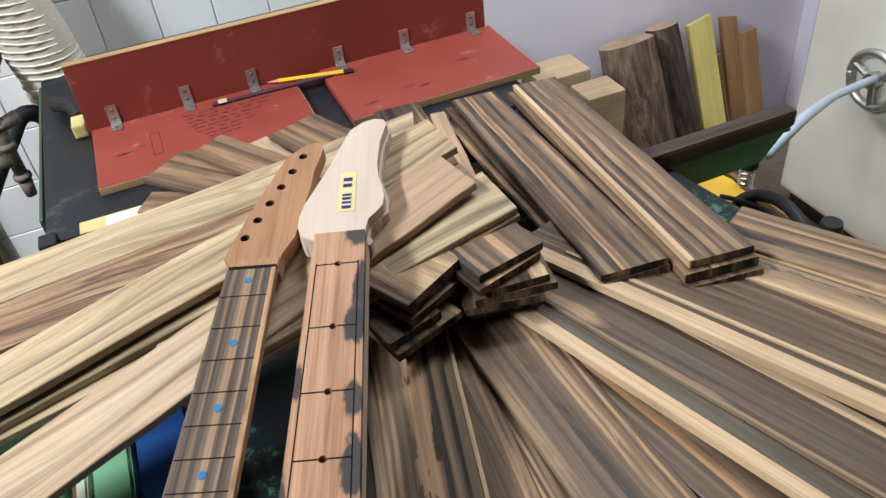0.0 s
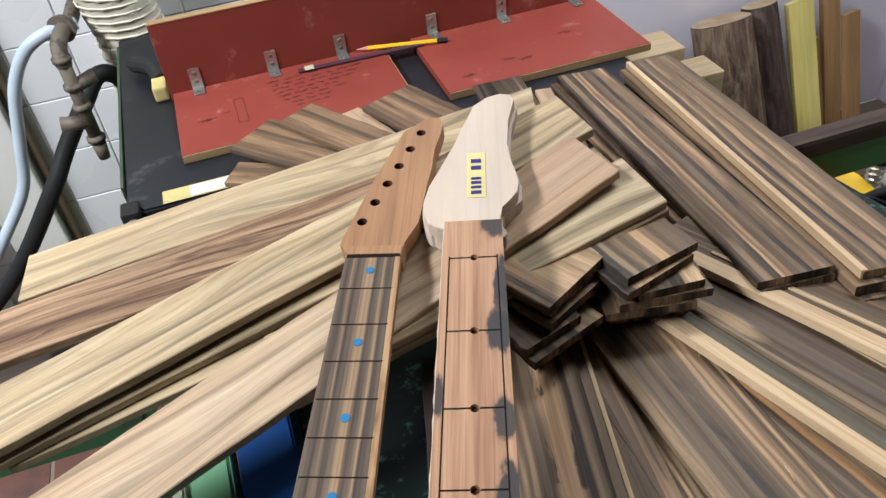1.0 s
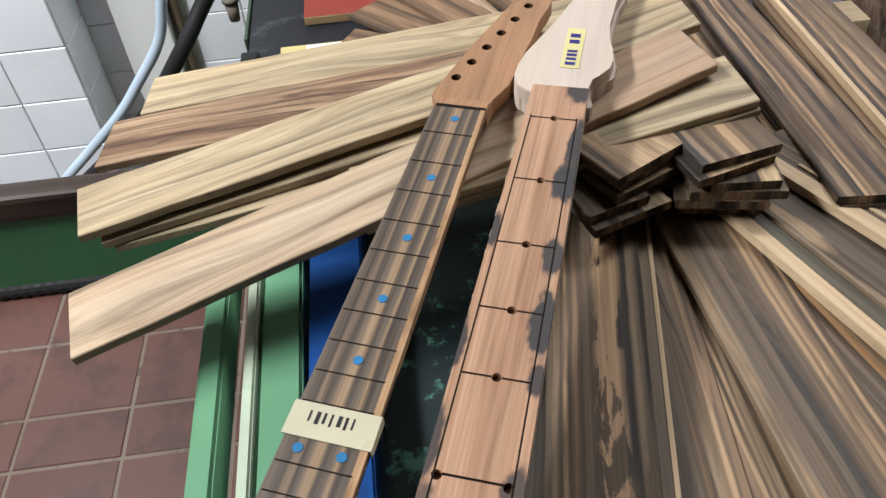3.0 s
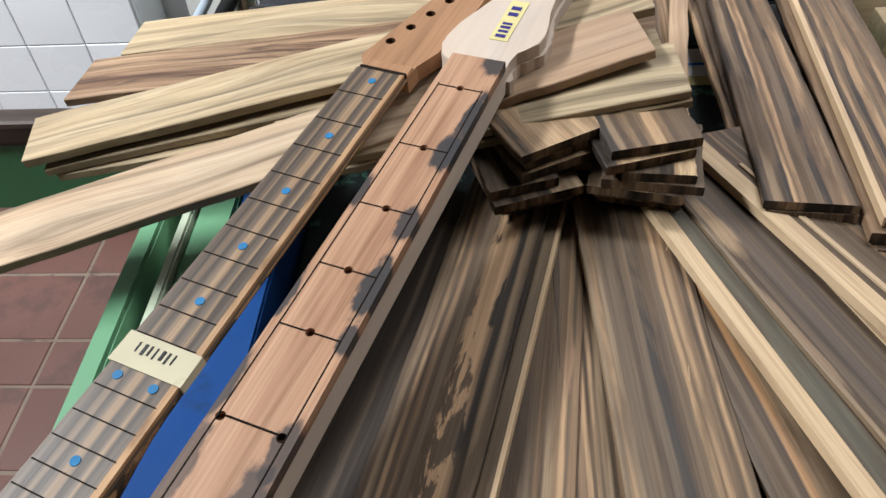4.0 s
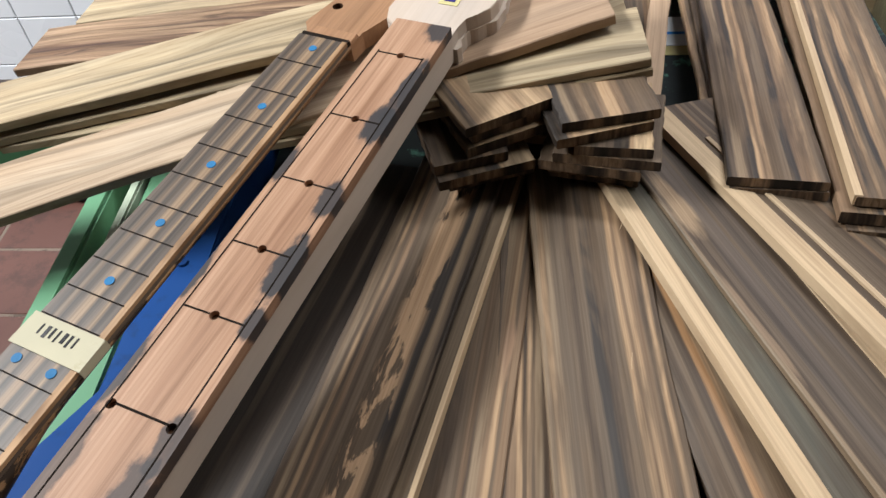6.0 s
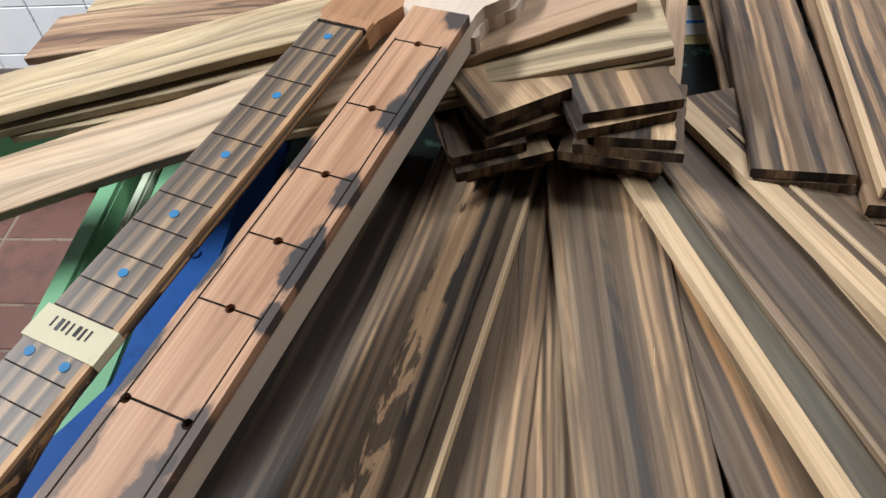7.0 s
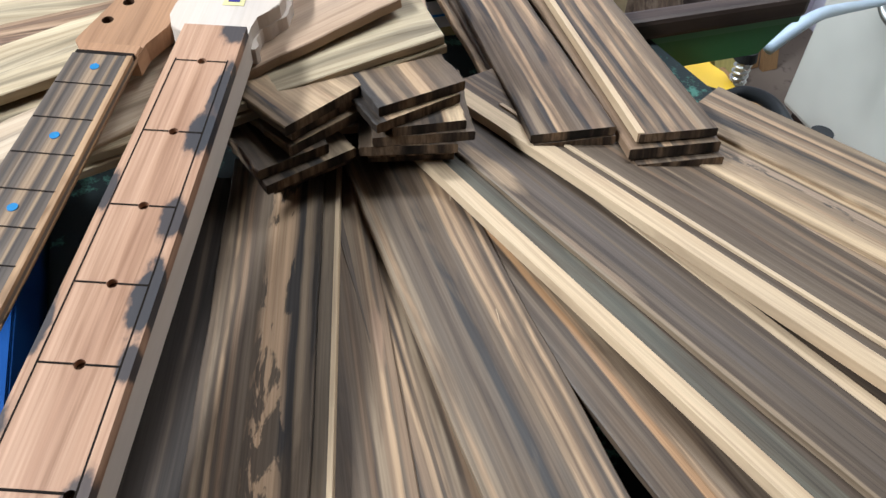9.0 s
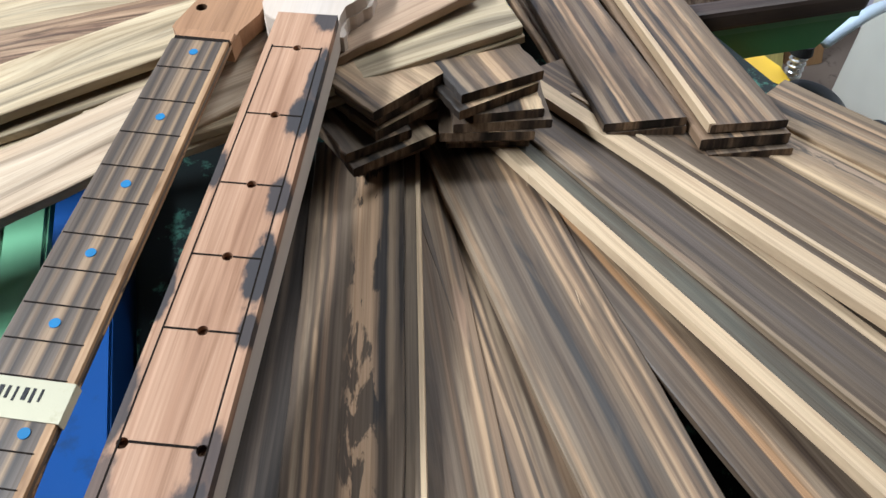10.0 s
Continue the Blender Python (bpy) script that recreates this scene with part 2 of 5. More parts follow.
B_ORANGE = banded("orange_streaked_ebony", 0.072, [(0, COFFEE), (0.08, GREY), (0.12, COFFEE), (0.2, GREY), (0.26, COFFEE), (0.34, (0.42, 0.24, 0.12)), (0.42, TAN), (0.47, OLIVE), (0.56, COFFEE), (0.66, GREY), (0.8, UMBER), (0.9, COFFEE)], 0.03)
B_GREEN = banded("greenish_grey_ebony", 0.072, [(0, (0.115, 0.103, 0.077)), (0.3, (0.088, 0.08, 0.062)), (0.38, (0.135, 0.12, 0.088)), (0.44, COFFEE), (0.6, BLUEDARK), (0.66, UMBER), (0.72, COFFEE)], 0.02)
B_DUSKY = banded("dusky_ebony", 0.066, [(0, OLIVE), (0.03, COFFEE), (0.12, GREY), (0.22, (0.115, 0.088, 0.071)), (0.45, GREY), (0.5, (0.105, 0.081, 0.066)), (0.72, GREY), (0.76, COFFEE), (0.84, GREY)],
                 0.03, 0.55, None, ((0.085, 0.16, 0.045, 0.15, (0.37, 0.26, 0.165)), (0.20, 0.05, 0.06, 0.05, (0.26, 0.18, 0.12))))
B_STREAKY = banded("streaky_brown_ebony", 0.072, [(0, GREY), (0.3, COFFEE), (0.38, UMBER), (0.44, GREY), (0.52, COFFEE), (0.6, OLIVE), (0.64, COFFEE), (0.74, GREY), (0.82, UMBER), (0.9, COFFEE)], 0.03)
B_SPECKLED = banded("speckled_sapwood_ebony", 0.072, [(0, SAPCOL), (0.22, TAN), (0.28, OLIVE), (0.36, (0.33, 0.235, 0.165)), (0.56, COFFEE), (0.59, SAPCOL), (0.8, TAN), (0.9, OLIVE)],
                    0.03, 0.5, ((0.11, 0.085, 0.066), 0.30, 0.5, 0.56))
B_OUTER = banded("blue_black_banded_ebony", 0.075, [(0, SAPCOL), (0.16, OLIVE), (0.24, BLUEDARK), (0.40, COFFEE), (0.46, TAN), (0.54, OLIVE), (0.60, UMBER), (0.68, COFFEE), (0.72, TAN), (0.80, GREY), (0.9, OLIVE)], 0.03)
B_JIG = banded("wide_banded_brown_ebony", 0.08, [(0, COFFEE), (0.08, (0.17, 0.108, 0.068)), (0.22, (0.30, 0.19, 0.115)), (0.50, (0.17, 0.108, 0.068)), (0.58, COFFEE), (0.66, (0.24, 0.152, 0.094)), (0.88, BLUEDARK), (0.94, (0.15, 0.098, 0.064))], 0.05)
B_PAIR = banded("salmon_striped_ebony", 0.071, [(0, BLACKISH), (0.05, GREY), (0.09, TAN), (0.14, SALMON), (0.20, UMBER), (0.27, BLUEDARK), (0.36, GREY), (0.46, COFFEE), (0.53, SALMON), (0.58, UMBER), (0.63, TAN), (0.67, BLUEDARK), (0.74, COFFEE), (0.80, OLIVE), (0.90, COFFEE), (0.95, BLACKISH)], 0.05)
B_PAIR_SAP = banded("tan_striped_ebony", 0.066, [(0, COFFEE), (0.08, GREY), (0.16, OLIVE), (0.22, TAN), (0.28, COFFEE), (0.36, UMBER), (0.44, GREY), (0.50, TAN), (0.56, SALMON), (0.61, BLUEDARK), (0.68, GREY), (0.74, TAN), (0.80, COFFEE), (0.86, BLUEDARK), (0.9, UMBER)], 0.05)
B_OFFTAN = banded("tan_topped_offcut", 0.07, [(0, TAN), (0.06, (0.46, 0.32, 0.195)), (0.38, TAN), (0.46, (0.45, 0.31, 0.19)), (0.74, TAN), (0.84, UMBER), (0.90, BLUEDARK), (0.96, BLACKISH)], 0.06, 0.4)
B_OFFSTRIPE = banded("striped_offcut", 0.075, [(0, COFFEE), (0.12, GREY), (0.2, COFFEE), (0.3, UMBER), (0.38, TAN), (0.52, UMBER), (0.6, BLUEDARK), (0.68, TAN), (0.76, COFFEE), (0.84, OLIVE), (0.9, BLUEDARK)], 0.05, 0.5)
B_OFFDARK = banded("dark_offcut", 0.07, [(0, BLUEDARK), (0.15, COFFEE), (0.3, UMBER), (0.4, COFFEE), (0.55, BLACKISH), (0.7, GREY), (0.8, COFFEE), (0.9, UMBER)], 0.06, 0.5)
B_OFFSAP = banded("sap_ended_offcut", 0.06, [(0, SAPCOL), (0.26, TAN), (0.32, BLACKISH), (0.5, COFFEE), (0.7, BLACKISH), (0.85, COFFEE)], 0.04, 0.5)


def scorched_board(name, burns):
    """Reddish straight-grained timber with soot-dark burns, each (x, y, half length, half width, depth)."""
    m = Mat(name, 0.5)
    m.b.inputs["Specular IOR Level"].default_value = 0.2
    base = m.ramp(m.noise(m.coords((2, 46, 46), 0), 1.0, 4, 0.6, 0.4), [(0.3, (0.265, 0.138, 0.083)), (0.46, (0.37, 0.21, 0.13)), (0.58, (0.42, 0.248, 0.158)), (0.72, (0.31, 0.17, 0.105))])
    lines = m.noise(m.coords((7, 520, 520), 0), 1.0, 3)
    base = m.mix(0.32, base, m.ramp(lines, [(0.35, (0.5, 0.42, 0.36)), (0.62, (1, 1, 1))]), "MULTIPLY")
    flow = m.noise(m.coords((4.5, 150, 150), 0), 1.0, 4, 0.6, 0.6)
    base = m.mix(0.7, base, m.ramp(flow, [(0.34, (0.56, 0.47, 0.41)), (0.48, (1, 1, 1)), (0.68, (1.15, 1.15, 1.15))]), "MULTIPLY")
    tc = m.node("ShaderNodeTexCoord")
    ragged = m.node("ShaderNodeTexNoise", Scale=1.0, Detail=4.0, Roughness=0.55)
    m.link(m.coords((85, 150, 60), 0), ragged.inputs["Vector"])
    for px, py, rx, ry, depth in burns:
        off = m.node("ShaderNodeVectorMath", operation="SUBTRACT")
        off.inputs[1].default_value = (px, py, 0)
        m.link(tc.outputs["Object"], off.inputs[0])
        sized = m.node("ShaderNodeVectorMath", operation="MULTIPLY")
        sized.inputs[1].default_value = (1 / rx, 1 / ry, 0)
        m.link(off.outputs[0], sized.inputs[0])
        size = m.node("ShaderNodeVectorMath", operation="LENGTH")
        m.link(sized.outputs[0], size.inputs[0])
        wob = m.node("ShaderNodeMath", operation="MULTIPLY_ADD")
        wob.inputs[1].default_value = -1.1
        m.link(ragged.outputs["Fac"], wob.inputs[0])
        m.link(size.outputs["Value"], wob.inputs[2])
        base = m.mix(m.ramp(wob.outputs[0], [(0.25, (0.55,) * 3), (0.66, (0, 0, 0))]), base, (0.135, 0.078, 0.056))
        base = m.mix(m.ramp(wob.outputs[0], [(0.22, (depth,) * 3), (0.46, (0, 0, 0))]), base, (0.034, 0.033, 0.036))
    m.colour(base)
    m.bump(lines, 0.25, 0.0005)
    return m.m


def neck_back(name):
    """Oiled orange-brown neck timber with black burr figure that grows towards the heel."""
    m = Mat(name, 0.45)
    m.b.inputs["Specular IOR Level"].default_value = 0.25
    base = m.ramp(m.noise(m.coords((8, 60, 60), 0), 1.0, 4, 0.6, 0.4), [(0.34, (0.15, 0.075, 0.035)), (0.5, (0.27, 0.15, 0.072)), (0.68, (0.36, 0.215, 0.11))])
    tc = m.node("ShaderNodeTexCoord")
    sep = m.node("ShaderNodeSeparateXYZ")
    m.link(tc.outputs["Object"], sep.inputs[0])
    grow = m.node("ShaderNodeMath", operation="MULTIPLY_ADD")
    grow.inputs[1].default_value = 0.52
    m.link(sep.outputs[0], grow.inputs[0])
    m.link(m.noise(m.coords((45, 90, 90), 0), 1.0, 5, 0.65, 0.6), grow.inputs[2])
    m.colour(m.mix(m.ramp(grow.outputs[0], [(0.62, (0, 0, 0)), (0.68, (0.95, 0.95, 0.95))]), base, (0.018, 0.012, 0.009)))
    m.bump(m.noise(m.coords((30, 200, 200), 0), 1.0, 3), 0.2, 0.0006)
    return m.m


def fretboard_timber(name):
    """Quarter-sawn ebony: a few straight tan bands along the board between grey-brown ones."""
    m = Mat(name, 0.45)
    m.b.inputs["Specular IOR Level"].default_value = 0.25
    tc = m.node("ShaderNodeTexCoord")
    sep = m.node("ShaderNodeSeparateXYZ")
    m.link(tc.outputs["Object"], sep.inputs[0])
    wander = m.node("ShaderNodeMath", operation="MULTIPLY_ADD")
    wander.inputs[1].default_value, wander.inputs[2].default_value = 0.16, 0.42
    m.link(m.noise(m.coords((5, 60, 60), 0), 1.0, 3), wander.inputs[0])
    across = m.node("ShaderNodeMath", operation="MULTIPLY_ADD")
    across.inputs[1].default_value = 18.0
    m.link(sep.outputs[1], across.inputs[0])
    m.link(wander.outputs[0], across.inputs[2])
    g, d, t = (0.13, 0.097, 0.075), (0.060, 0.047, 0.040), (0.27, 0.18, 0.112)
    base = m.ramp(across.outputs[0], [(0.10, g), (0.20, d), (0.27, (0.2, 0.14, 0.095)), (0.33, d), (0.42, g), (0.48, t), (0.53, t), (0.57, d), (0.66, g), (0.70, (0.28, 0.185, 0.11)), (0.74, d), (0.88, g)])
    lines = m.noise(m.coords((6, 480, 480), 0), 1.0, 3)
    base = m.mix(0.6, base, m.ramp(lines, [(0.36, (0.45, 0.38, 0.33)), (0.6, (1, 1, 1))]), "MULTIPLY")
    m.colour(base)
    m.bump(lines, 0.25, 0.0005)
    return m.m


NECKBOARD = fretboard_timber("fretboard_ebony")
ROAST_BOARD = scorched_board("scorched_fretboard_timber", [(0.004, 0.015, 0.016, 0.010, 0.9), (0.080, 0.0200, 0.044, 0.0062, 0.95), (0.108, 0.0175, 0.022, 0.0085, 0.95), (0.178, 0.0190, 0.017, 0.0075, 0.9),
                                                           (0.232, 0.0205, 0.026, 0.0085, 0.95), (0.2706, 0.0230, 0.011, 0.0052, 0.9), (0.345, 0.0230, 0.020, 0.0085, 0.8), (0.385, 0.0200, 0.036, 0.0110, 0.75),
                                                           (0.160, -0.0230, 0.017, 0.0042, 0.9), (0.252, -0.0262, 0.021, 0.0046, 0.9), (0.318, -0.0265, 0.026, 0.0055, 0.85), (0.372, -0.0235, 0.030, 0.0075, 0.6)])
NECKBACK = neck_back("oiled_burr_neck_timber")


def painted(name, colour, wear=(0.3, 0.3, 0.3), amount=0.62, scale=14, rough=0.5, metal=0.0, bump=0.15):
    """Paint or plain surface with dust, scuffs and a little relief."""
    m = Mat(name, rough, metal)
    m.b.inputs["Specular IOR Level"].default_value = 0.5 if rough < 0.48 or metal else 0.2 if rough < 0.75 else 0.08
    v = m.coords((1, 1, 1))
    scuff = m.ramp(m.noise(v, scale, 7, 0.7), [(amount, (0, 0, 0)), (amount + 0.09, (1, 1, 1))])
    tint = m.ramp(m.noise(v, scale * 0.25, 3), [(0.3, tuple(c * 0.85 for c in colour)), (0.7, tuple(min(1, c * 1.1) for c in colour))])
    m.colour(m.mix(scuff, tint, wear))
    m.bump(m.noise(v, scale * 12, 3), bump, 0.0006)
    m.rough(m.noise(v, scale * 0.5, 3), rough - 0.1, rough + 0.15)
    return m.m


RED = painted("red_faced_plywood", (0.235, 0.045, 0.034), (0.33, 0.13, 0.105), 0.60, 16, 0.5)
PLY = wood("plywood_edge", [(0.3, (0.35, 0.22, 0.11)), (0.6, (0.5, 0.34, 0.18)), (0.7, (0.4, 0.25, 0.13))], (3, 3, 300), 0.002, 0.3)
CAST = painted("dark_cast_iron", (0.017, 0.019, 0.025), (0.07, 0.07, 0.075), 0.60, 14, 0.38, 0.3)
GREEN = painted("green_machine_paint", (0.058, 0.215, 0.095), (0.13, 0.27, 0.16), 0.66, 18, 0.4)
MINT = painted("pale_green_paint", (0.115, 0.27, 0.15), (0.22, 0.32, 0.2), 0.66, 20, 0.5)
DARKGREEN = painted("dark_green_paint", (0.048, 0.205, 0.068), (0.2, 0.36, 0.24), 0.72, 30, 0.4)
PATINA = painted("worn_green_black_metal", (0.016, 0.024, 0.024), (0.085, 0.22, 0.165), 0.555, 38, 0.5)
BLUE = painted("blue_steel_paint", (0.003, 0.044, 0.18), (0.006, 0.035, 0.12), 0.6, 14, 0.66)
LILAC = painted("lilac_wall_paint", (0.80, 0.755, 0.87), (0.75, 0.70, 0.81), 0.7, 3, 0.8)
WHITE = painted("white_wall_paint", (0.75, 0.74, 0.72), (0.68, 0.67, 0.65), 0.7, 3, 0.8)
# grey of the unseen walls and ceiling, kept dark to hold back bounced light
ROOMGREY = painted("low_bounce_grey", (0.13, 0.12, 0.11), (0.09, 0.085, 0.08), 0.6, 3, 0.9)
# cream chosen so the unseen east wall throws warm light back on the necks
BOUNCECREAM = painted("warm_bounce_cream", (0.46, 0.42, 0.35), (0.36, 0.33, 0.28), 0.6, 3, 0.9)
CREAM = painted("cream_enamel", (0.76, 0.73, 0.65), (0.5, 0.46, 0.38), 0.72, 12, 0.45)
TILE = painted("white_glazed_tile", (0.78, 0.79, 0.83), (0.6, 0.62, 0.64), 0.75, 5, 0.25, 0.0, 0.03)
GROUT = painted("grey_grout", (0.60, 0.60, 0.60), (0.36, 0.34, 0.31), 0.6, 20, 0.9)
CLAY = painted("brown_quarry_tile", (0.115, 0.048, 0.036), (0.075, 0.034, 0.027), 0.52, 7, 0.45)
FLOORGROUT = painted("sandy_grout", (0.20, 0.155, 0.125), (0.11, 0.085, 0.07), 0.55, 20, 0.9)
BLACK = painted("black_rubber", (0.018, 0.018, 0.019), (0.05, 0.05, 0.05), 0.7, 20, 0.55)
STEEL = painted("galvanised_steel", (0.55, 0.55, 0.53), (0.35, 0.34, 0.32), 0.6, 60, 0.35, 0.9)
BRASS = painted("dull_brass", (0.15, 0.125, 0.10), (0.07, 0.06, 0.05), 0.52, 40, 0.68, 0.25, 0.4)
DUCT = painted("cream_duct_hose", (0.62, 0.58, 0.48), (0.5, 0.45, 0.36), 0.68, 14, 0.5)
WIRE = painted("brown_spiral_wire", (0.2, 0.15, 0.1), (0.12, 0.1, 0.07), 0.6, 30, 0.5)
PALEBLUE = painted("pale_blue_hose", (0.45, 0.53, 0.62), (0.36, 0.42, 0.5), 0.7, 20, 0.45)
YELLOW = painted("yellow_plastic", (0.78, 0.47, 0.02), (0.5, 0.28, 0.03), 0.7, 20, 0.4)
TAPE = painted("masking_tape", (0.45, 0.405, 0.29), (0.40, 0.35, 0.24), 0.6, 60, 0.7)
LABEL = painted("yellow_label_paper", (0.60, 0.52, 0.25), (0.54, 0.45, 0.2), 0.6, 60, 0.7)
# dark brown that stands for the shade inside drilled holes
BORE_SHADE = painted("shade_brown_bore", (0.09, 0.048, 0.028), (0.12, 0.065, 0.04), 0.6, 60, 0.8)
INK = painted("black_ink", (0.02, 0.018, 0.02), (0.04, 0.04, 0.04), 0.7, 60, 0.6)
BLUEINK = painted("blue_ink", (0.03, 0.025, 0.16), (0.05, 0.04, 0.2), 0.7, 60, 0.6)
TURQ = painted("turquoise_inlay", (0.02, 0.135, 0.29), (0.04, 0.19, 0.33), 0.6, 200, 0.62)
SLOT = painted("dark_slot", (0.012, 0.008, 0.006), (0.02, 0.013, 0.01), 0.6, 60, 0.8)


def bark_material(name, dark, mid, light):
    """Furrowed bark: long plates and cracks down the trunk, patches where it has flaked off."""
    m = Mat(name, 0.9)
    furrow = m.noise(m.coords((60, 60, 9)), 1.0, 6, 0.7, 0.6)
    flake = m.noise(m.coords((14, 14, 6)), 1.0, 5, 0.65)
    col = m.ramp(furrow, [(0.34, dark), (0.50, mid), (0.68, light)])
    m.colour(m.mix(m.ramp(flake, [(0.52, (0, 0, 0)), (0.62, (0.8, 0.8, 0.8))]), col, light))
    m.bump(furrow, 0.9, 0.006)
    return m.m


BARK = bark_material("brown_bark", (0.04, 0.024, 0.017), (0.13, 0.082, 0.056), (0.27, 0.195, 0.14))
DARKBARK = bark_material("dark_bark", (0.02, 0.013, 0.012), (0.065, 0.04, 0.035), (0.15, 0.10, 0.08))
YELLOWWOOD = wood("yellow_timber", [(0.3, (0.66, 0.55, 0.16)), (0.6, (0.76, 0.66, 0.24)), (0.75, (0.7, 0.58, 0.2))], (2, 20, 20), 0.006, 0.2)
ORANGEWOOD = wood("orange_brown_timber", [(0.3, (0.30, 0.17, 0.08)), (0.6, (0.42, 0.25, 0.12)), (0.75, (0.34, 0.19, 0.09))], (2, 20, 20), 0.01, 0.3)
PAPER = painted("white_sticker", (0.72, 0.74, 0.76), (0.6, 0.6, 0.6), 0.72, 20, 0.5)


# ---- builders ----
def link_mesh(name, bm, material, parent=None, m=None, smooth=False):
    me = bpy.data.meshes.new(name)
    bmesh.ops.recalc_face_normals(bm, faces=bm.faces)
    bm.to_mesh(me)
    bm.free()
    for mat in material if isinstance(material, (list, tuple)) else [material]:
        me.materials.append(mat)
    if smooth:
        for p in me.polygons:
            p.use_smooth = True
    ob = new(name, me)
    if parent is not None:
        ob.parent = parent
    if m is not None:
        ob.matrix_basis = m
    return ob


def part(name, bm, material, parent, label="", m=None, smooth=False):
    return tagged(link_mesh(name, bm, material, parent, m, smooth), label)


def box(x0, x1, y0, y1, z0, z1, bevel=0.0, bm=None):
    bm = bm or bmesh.new()
    r = bmesh.ops.create_cube(bm, size=1)
    for v in r["verts"]:
        v.co = Vector((x0 if v.co.x < 0 else x1, y0 if v.co.y < 0 else y1, z0 if v.co.z < 0 else z1))
    if bevel:
        es = list({e for v in r["verts"] for e in v.link_edges})
        bmesh.ops.bevel(bm, geom=es, offset=bevel, segments=2, affect="EDGES", profile=0.6)
    return bm


def cylinder(r0, r1, z0, z1, seg=24, bm=None, m=None):
    bm = bm or bmesh.new()
    mm = Matrix.Translation((0, 0, (z0 + z1) / 2))
    bmesh.ops.create_cone(bm, cap_ends=True, segments=seg, radius1=r0, radius2=r1, depth=z1 - z0, matrix=(m @ mm) if m else mm)
    return bm


def prism(outline, z0, z1, bevel=0.0):
    """A flat outline (x, y) given thickness."""
    bm = bmesh.new()
    lo = [bm.verts.new((x, y, z0)) for x, y in outline]
    hi = [bm.verts.new((x, y, z1)) for x, y in outline]
    bm.faces.new(lo[::-1])
    top = bm.faces.new(hi)
    for i in range(len(lo)):
        j = (i + 1) % len(lo)
        bm.faces.new((lo[i], lo[j], hi[j], hi[i]))
    if bevel:
        bmesh.ops.bevel(bm, geom=list(top.edges), offset=bevel, segments=2, affect="EDGES")
    return bm


def pierced(outline, holes, z0, z1, seg=16):
    """A flat outline given thickness, with round holes (x, y, radius) through it."""
    bm = bmesh.new()
    loops = [outline] + [[(x + r * math.cos(k * math.tau / seg), y + r * math.sin(k * math.tau / seg)) for k in range(seg)] for x, y, r in holes]
    for z in (z0, z1):
        edges = []
        for loop in loops:
            vs = [bm.verts.new((x, y, z)) for x, y in loop]
            edges += [bm.edges.new((vs[i], vs[(i + 1) % len(vs)])) for i in range(len(vs))]
        bmesh.ops.triangle_fill(bm, use_beauty=True, use_dissolve=False, edges=edges)
    bm.verts.ensure_lookup_table()
    count, start = sum(len(p) for p in loops), 0
    for loop in loops:
        n = len(loop)
        for i in range(n):
            a, b = start + i, start + (i + 1) % n
            bm.faces.new((bm.verts[a], bm.verts[b], bm.verts[b + count], bm.verts[a + count]))
        start += n
    return bm


def smooth_outline(points, steps=6):
    """A closed curve through a few control points."""
    out, n = [], len(points)
    for i in range(n):
        p0, p1, p2, p3 = (Vector(points[(i + k - 1) % n]) for k in range(4))
        for s in range(steps):
            t = s / steps
            q = 0.5 * (2 * p1 + (p2 - p0) * t + (2 * p0 - 5 * p1 + 4 * p2 - p3) * t * t + (3 * p1 - p0 - 3 * p2 + p3) * t ** 3)
            out.append((q.x, q.y))
    return out


def tube(points, radius, seg=12, steps=8, ridges=0.0, pitch=0.0):
    """A round hose along a smooth line through a few points; ridges give it a spiral's rings."""
    pts, n = [], len(points)
    for i in range(n - 1):
        p0, p1, p2, p3 = (Vector(points[min(max(i + k - 1, 0), n - 1)]) for k in range(4))
        for s in range(steps):
            t = s / steps
            pts.append(0.5 * (2 * p1 + (p2 - p0) * t + (2 * p0 - 5 * p1 + 4 * p2 - p3) * t * t + (3 * p1 - p0 - 3 * p2 + p3) * t ** 3))
    pts.append(Vector(points[-1]))
    bm, rings = bmesh.new(), []
    up = Vector((0.13, 0.2, 0.97))
    for i, p in enumerate(pts):
        d = (pts[min(i + 1, len(pts) - 1)] - pts[max(i - 1, 0)]).normalized()
        a = d.cross(up).normalized()
        b = d.cross(a)
        r = radius + (ridges if i % 2 else 0.0)
        rings.append([bm.verts.new(p + (a * math.cos(k * math.tau / seg) + b * math.sin(k * math.tau / seg)) * r) for k in range(seg)])
    for r0, r1 in zip(rings, rings[1:]):
        for k in range(seg):
            bm.faces.new((r0[k], r0[(k + 1) % seg], r1[(k + 1) % seg], r1[k]))
    bm.faces.new(rings[0][::-1])
    bm.faces.new(rings[-1])
    return bm


